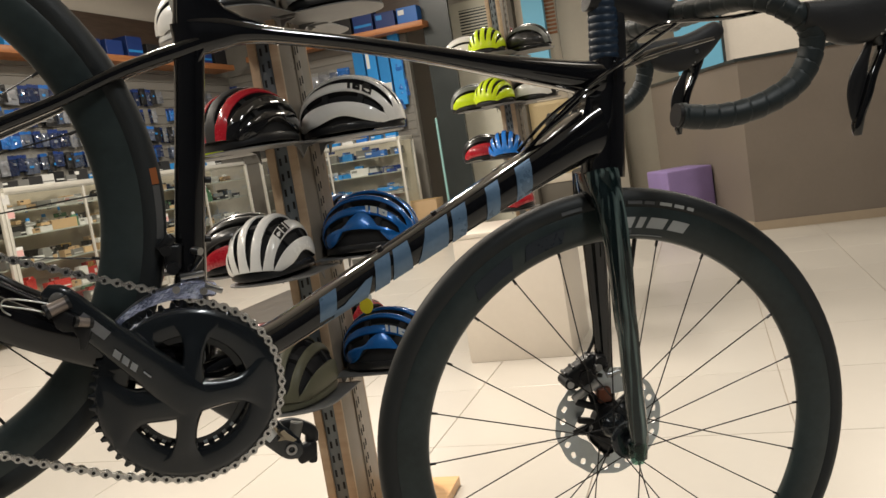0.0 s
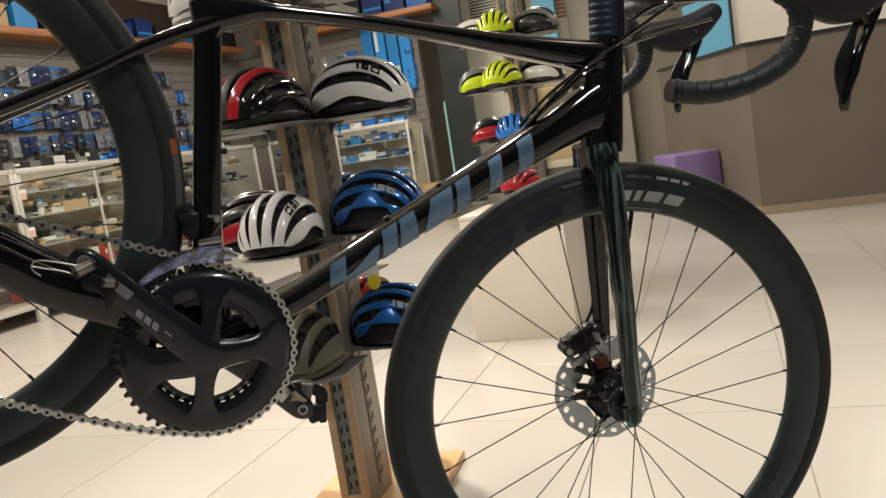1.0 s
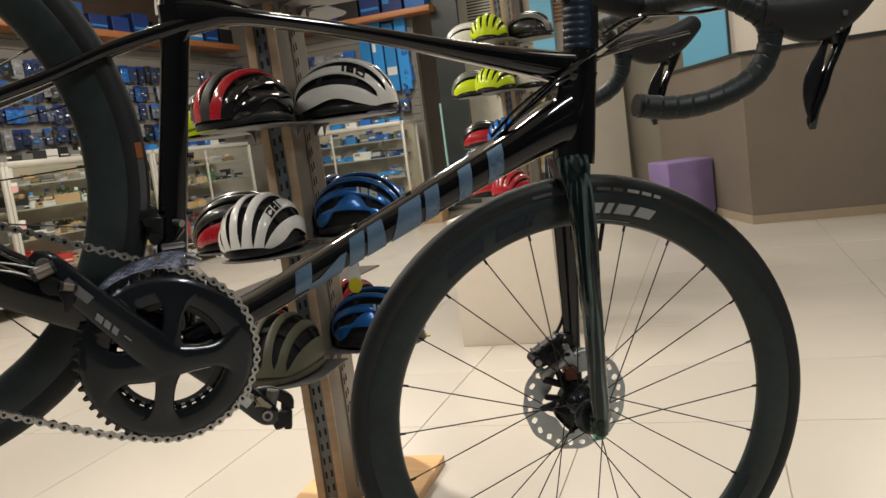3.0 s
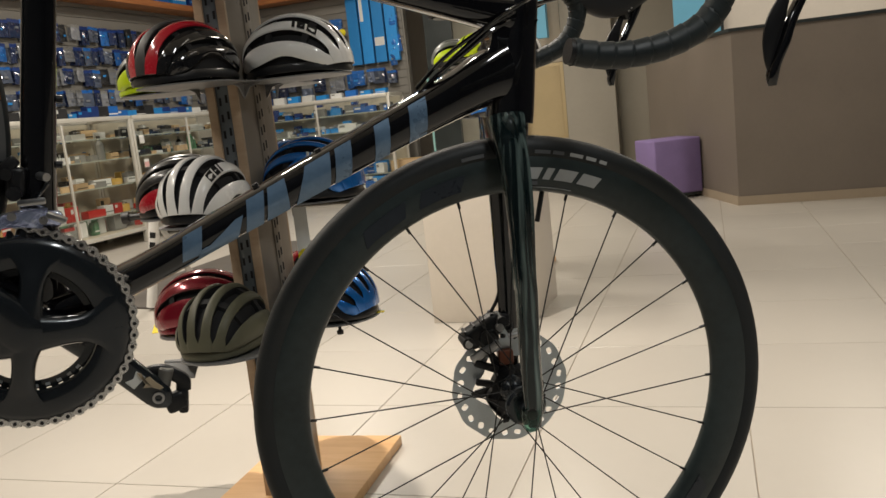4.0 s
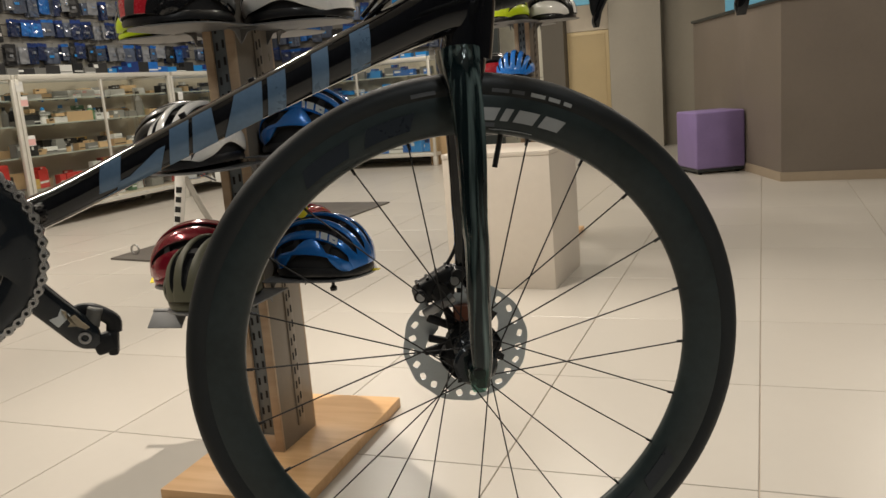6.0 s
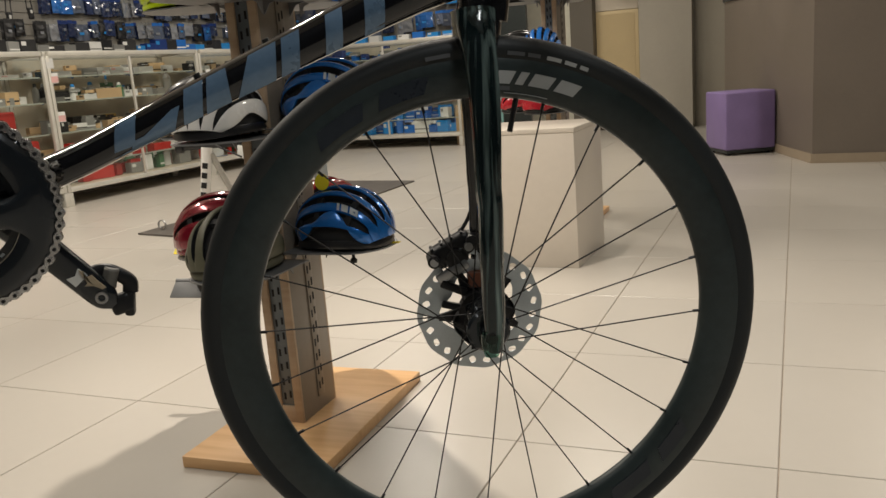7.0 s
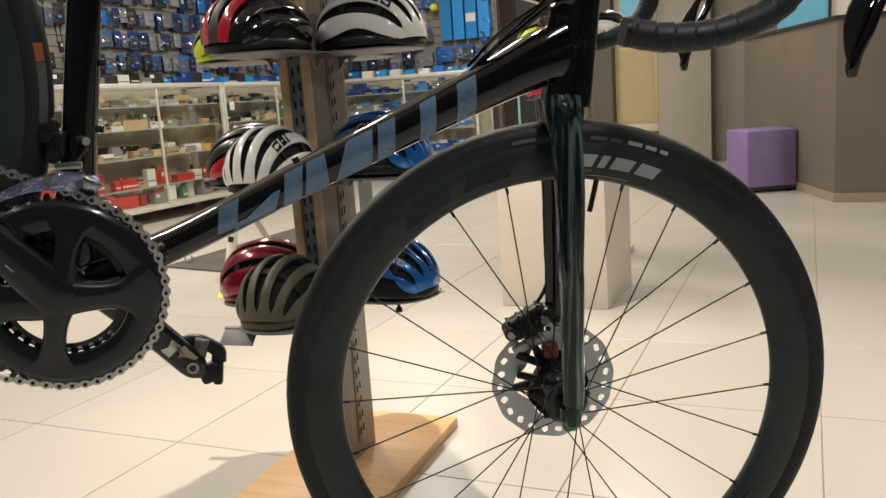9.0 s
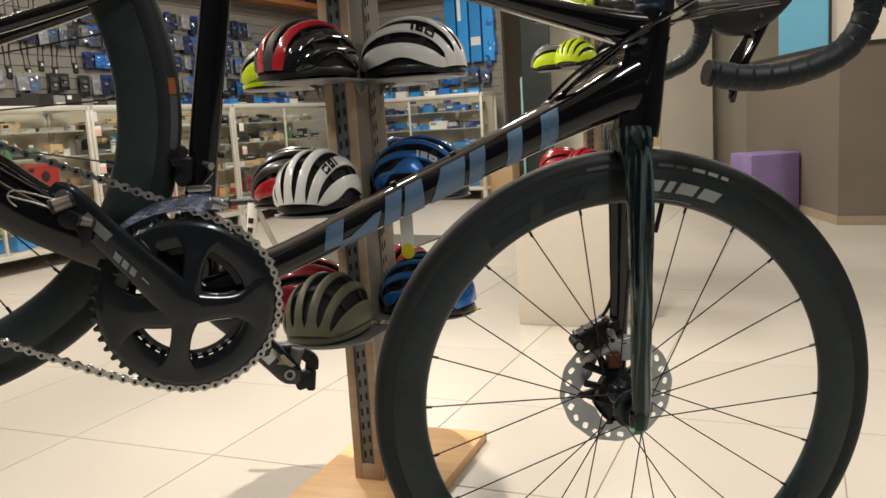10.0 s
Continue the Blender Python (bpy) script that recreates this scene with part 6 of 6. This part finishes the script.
g = "packs on the west wall"
for row, z in enumerate((1.62, 1.84, 2.06, 2.28)):
    q = 3.3
    while q < 8.6:
        near = q < 4.9
        if near:
            if row in (1, 3) and q > 3.7:
                put("tool", "black", ROOM @ pose(-6.13, q, z + 0.1 + rng.uniform(-0.03, 0.03), 0, rng.uniform(-6, 6), 90), "on the slatted wall", g, (1.1, 1.2, rng.uniform(1.2, 1.6)))
                q += rng.uniform(0.13, 0.24)
                continue
            key = rng.choice(("black", "dark", "clear", "clear", "black", "dark", "navy"))
            if rng.random() < 0.2:
                q += 0.12
        else:
            key = rng.choice(("blue", "navy", "mix", "navy", "clear", "black", "mix", "clear", "dark", "navy"))
            if rng.random() < 0.04:
                q += 0.1
            if q > 7.25:
                key = rng.choice(("clear", "dark", "clear", "black", "blue"))
                if rng.random() < 0.28:
                    q += 0.16
                    continue
        w_ = rng.uniform(0.9, 1.8)
        hang("pack", key, ROOM @ pose(-6.13, q, z + rng.choice((0, 0, 0.012, -0.012)), 0, 0, 90), "on the slatted wall", g, (w_, rng.uniform(0.6, 1.5), rng.uniform(0.95, 1.3)))
        q += 0.084 * w_ + rng.uniform(0.0, 0.03)
g = "packs on the back wall"
for row, z in enumerate((1.58, 1.82, 2.06, 2.3)):
    p = -6.0
    while p < -3.55:
        key = rng.choice(("blue", "black", "mix", "dark", "navy", "clear")) if p < -4.4 else rng.choice(("sky", "blue", "mix", "sky"))
        if -4.35 < p < -3.72 and row > 0:
            p += 0.15
            continue
        w_ = rng.uniform(0.9, 1.8)
        hang("pack", key, ROOM @ pose(p, 9.085, z + rng.choice((0, 0, 0.05, -0.05))), "on the slatted back wall", g, (w_, rng.uniform(0.5, 1.2), rng.uniform(1.0, 1.5)))
        p += 0.09 * w_ + rng.uniform(0.0, 0.04)
# long blue packs beside the dark panel
for i in range(4):
    b = new("tube_pack", CARTONS["sky"][i % 3])
    b.matrix_world = ROOM @ pose(-4.11 + i * 0.17, 9.03, 1.70) @ Matrix.Diagonal((1.2, 0.8, 8.5 + (i % 2), 1))
    tagged(b, "tall light blue carton hanging on the back wall", "box", "tall blue cartons")
t = thing("smiley_ball", ROOM @ pose(-4.253, 8.96, 2.118), "small round yellow plastic ball hanging on the wall", "ball")
part("ball", lathe([(0.001, -0.05), (0.03, -0.042), (0.05, 0), (0.03, 0.042), (0.001, 0.05)], 20, "Y"), TAGY, t)
# orange wooden shelves above, with cartons
DARKWOOD = wood("dark_wood", (0.07, 0.045, 0.03), (0.045, 0.028, 0.018))
for m_, ln, n_ in ((ROOM @ pose(-6.1, 2.6, 2.56, 0, 0, 90), 6.2, 18), (ROOM @ pose(-5.6, 9.08, 2.62), 2.5, 8)):
    s_ = thing("wall_shelf", m_, "orange-brown wooden wall shelf above the hanging goods", "shelf")
    part("board", box(ln, 0.3, 0.07, (ln / 2, -0.15, 0), 0.004), ORANGEW, s_)
    part("backing", box(ln, 0.02, 0.5, (ln / 2, -0.012, 0.29)), DARKWOOD, s_, "dark brown backing board")
    for i in range(n_):
        x = 0.2 + i * (ln - 0.4) / (n_ - 1)
        put("carton", "brown" if i < 7 and n_ > 10 else rng.choice(("navy", "sky", "blue", "black", "navy")), m_ @ pose(x, -0.16, 0.036), "on the wooden wall shelf", "cartons on the wall shelf", (2.2, 2.2, rng.uniform(1.6, 2.6)))

# ---- white bicycle part and floor plate in the middle of the shop ----
fp = thing("floor_plate", ROOM @ pose(-3.2, 4.27, 0), "dark grey metal floor plate of a bike trainer", "floor plate")
part("plate", prism([(-0.47, -1.09), (0.5, -1.25), (0.48, 1.13), (-0.48, 1.23)], -0.012, -0.001), MATM, fp).matrix_basis = pose(0, 0, 0, -90, 0, 0)
part("ring", lathe([(0.026, -0.005), (0.034, -0.005), (0.034, 0.005), (0.026, 0.005)], 20, "Y", at=(-0.36, -0.98, 0.046)), STEEL, fp)
wb = thing("trainer_stand", ROOM @ pose(-2.95, 3.1, 0.02, 0, 0, 25), "white tubular trainer stand with black bar lettering", "bike stand")
part("upright", sweep([(-0.10, 0, 0.0, 0.03, 0.03), (-0.04, 0, 0.3, 0.03, 0.03), (0.0, 0, 0.54, 0.034, 0.036)], 10, 14), HWHITE, wb)
part("strut", sweep([(0.26, 0.02, 0.0, 0.018, 0.018), (0.12, 0.01, 0.25, 0.018, 0.018), (0.02, 0, 0.50, 0.018, 0.018)], 10, 10), mat("grey_tube", (0.4, 0.38, 0.34), 0.4), wb)
part("head", rod((-0.16, 0, 0.55), (0.2, 0, 0.55), 0.02, 12), BLKPLAST, wb)
for s in (-0.16, 0.2):
    part("knob", rod((s - 0.02, 0, 0.55), (s + 0.02, 0, 0.55), 0.036, 14), BLKPLAST, wb)
for k in range(5):
    z_ = 0.2 + k * 0.058
    part("mark", box(0.032, 0.006, 0.034, (0, 0, 0), 0.0, m=pose(-0.099 + 0.187 * z_, -0.0295, z_, 0, 11, 0)), BLKPLAST, wb, "plain black bar mark")

# price labels on the counter post, and a cardboard box beside the back counter
for q_, z_, c_ in ((4.30, 1.20, "white"), (4.325, 1.08, "pink"), (4.335, 0.757, "pink"), (6.3, 1.05, "white"), (6.32, 0.8, "pink")):
    t = thing("price_label", ROOM @ pose(-5.452, q_, z_, 0, 0, 90), "small pink and white paper price label stuck on the glass" if c_ == "pink" else "small white paper price label stuck on the glass", "label", "price labels")
    part("paper", box(0.075, 0.0012, 0.085, (0, -0.001, 0), 0.0004), GOODS["white"], t)
    part("price_field", box(0.07, 0.0008, 0.05, (0, -0.0022, -0.012)), GOODS[c_], t)
t = thing("cardboard_box", ROOM @ pose(-3.43, 8.72, 0, 0, 0, 4), "orange-brown cardboard box standing beside the back counter", "box")
part("body", box(0.42, 0.34, 0.47, (0, 0, 0.236), 0.005), GOODS["brown"], t)
for s in (-1, 1):
    part("flap", box(0.416, 0.166, 0.004, (0, s * 0.085, 0.474)), GOODS["brown"], t)
part("tape", box(0.42, 0.05, 0.0012, (0, 0, 0.4772)), GOODS["yellow"], t)

# the rest of the small goods in the counters, too many to count
vs, fs, mi, slots = [], [], [], []
for me, mx in BUCKET:
    n0 = len(vs)
    vs += [tuple(mx @ v.co) for v in me.vertices]
    own = []
    for m_ in me.materials:
        if m_ not in slots:
            slots.append(m_)
        own.append(slots.index(m_))
    for f in me.polygons:
        fs.append([n0 + k for k in f.vertices])
        mi.append(own[f.material_index])
me = bpy.data.meshes.new("small_goods")
me.from_pydata(vs, [], fs)
for m_ in slots:
    me.materials.append(m_)
me.polygons.foreach_set("material_index", mi)
tagged(new("small_goods", me), "crowded small boxes and packets on the counter shelves", "goods", kind="stuff")

t = thing("paper_card", ROOM @ pose(-2.70, 3.12, 0.47, 0, 8, 10), "blank white card clipped on the trainer stand", "card")
part("card", box(0.1, 0.003, 0.075, (0, 0, 0.05), 0.0008), TAGW, t)
part("stick", rod((-0.02, 0, 0.02), (-0.2, 0.0, 0.075), 0.006, 8), BLKPLAST, t)


# ---- floor tiles, 0.6 m, one by one ----
tile = mesh_data(box(0.5940, 0.6491, 0.008, (0, 0, -0.004), 0.0012, seg=1), "tile", TILE)
ftop = bpy.data.objects["floor"]
TGRID = pose(0.703, 0.637, 0, 0, 0, -27.9)
count = 0
rest = bmesh.new()
for i in range(-18, 14):
    for j in range(-12, 22):
        p, q = (i + 0.5) * 0.5973, (j + 0.5) * 0.6526
        c_ = ROOM.inverted() @ (TGRID @ Vector((p, q, 0)))
        if not (-6.15 < c_.x < 4.85 and -3.25 < c_.y < 10.15):
            continue
        if -4.6 < c_.x < 2.4 and -0.6 < c_.y < 8.0:
            o = new("tile", tile)
            o.parent = ftop
            o.matrix_parent_inverse = Matrix()
            o.matrix_world = TGRID @ pose(p, q, 0.0)
            count += 1
        else:
            box(0.5940, 0.6491, 0.008, (p, q, -0.004), m=TGRID, bm=rest)
o = part("far_tiles", rest, TILE, ftop, smooth=False)
tagged(o, "cream floor tiles further off", kind="stuff")
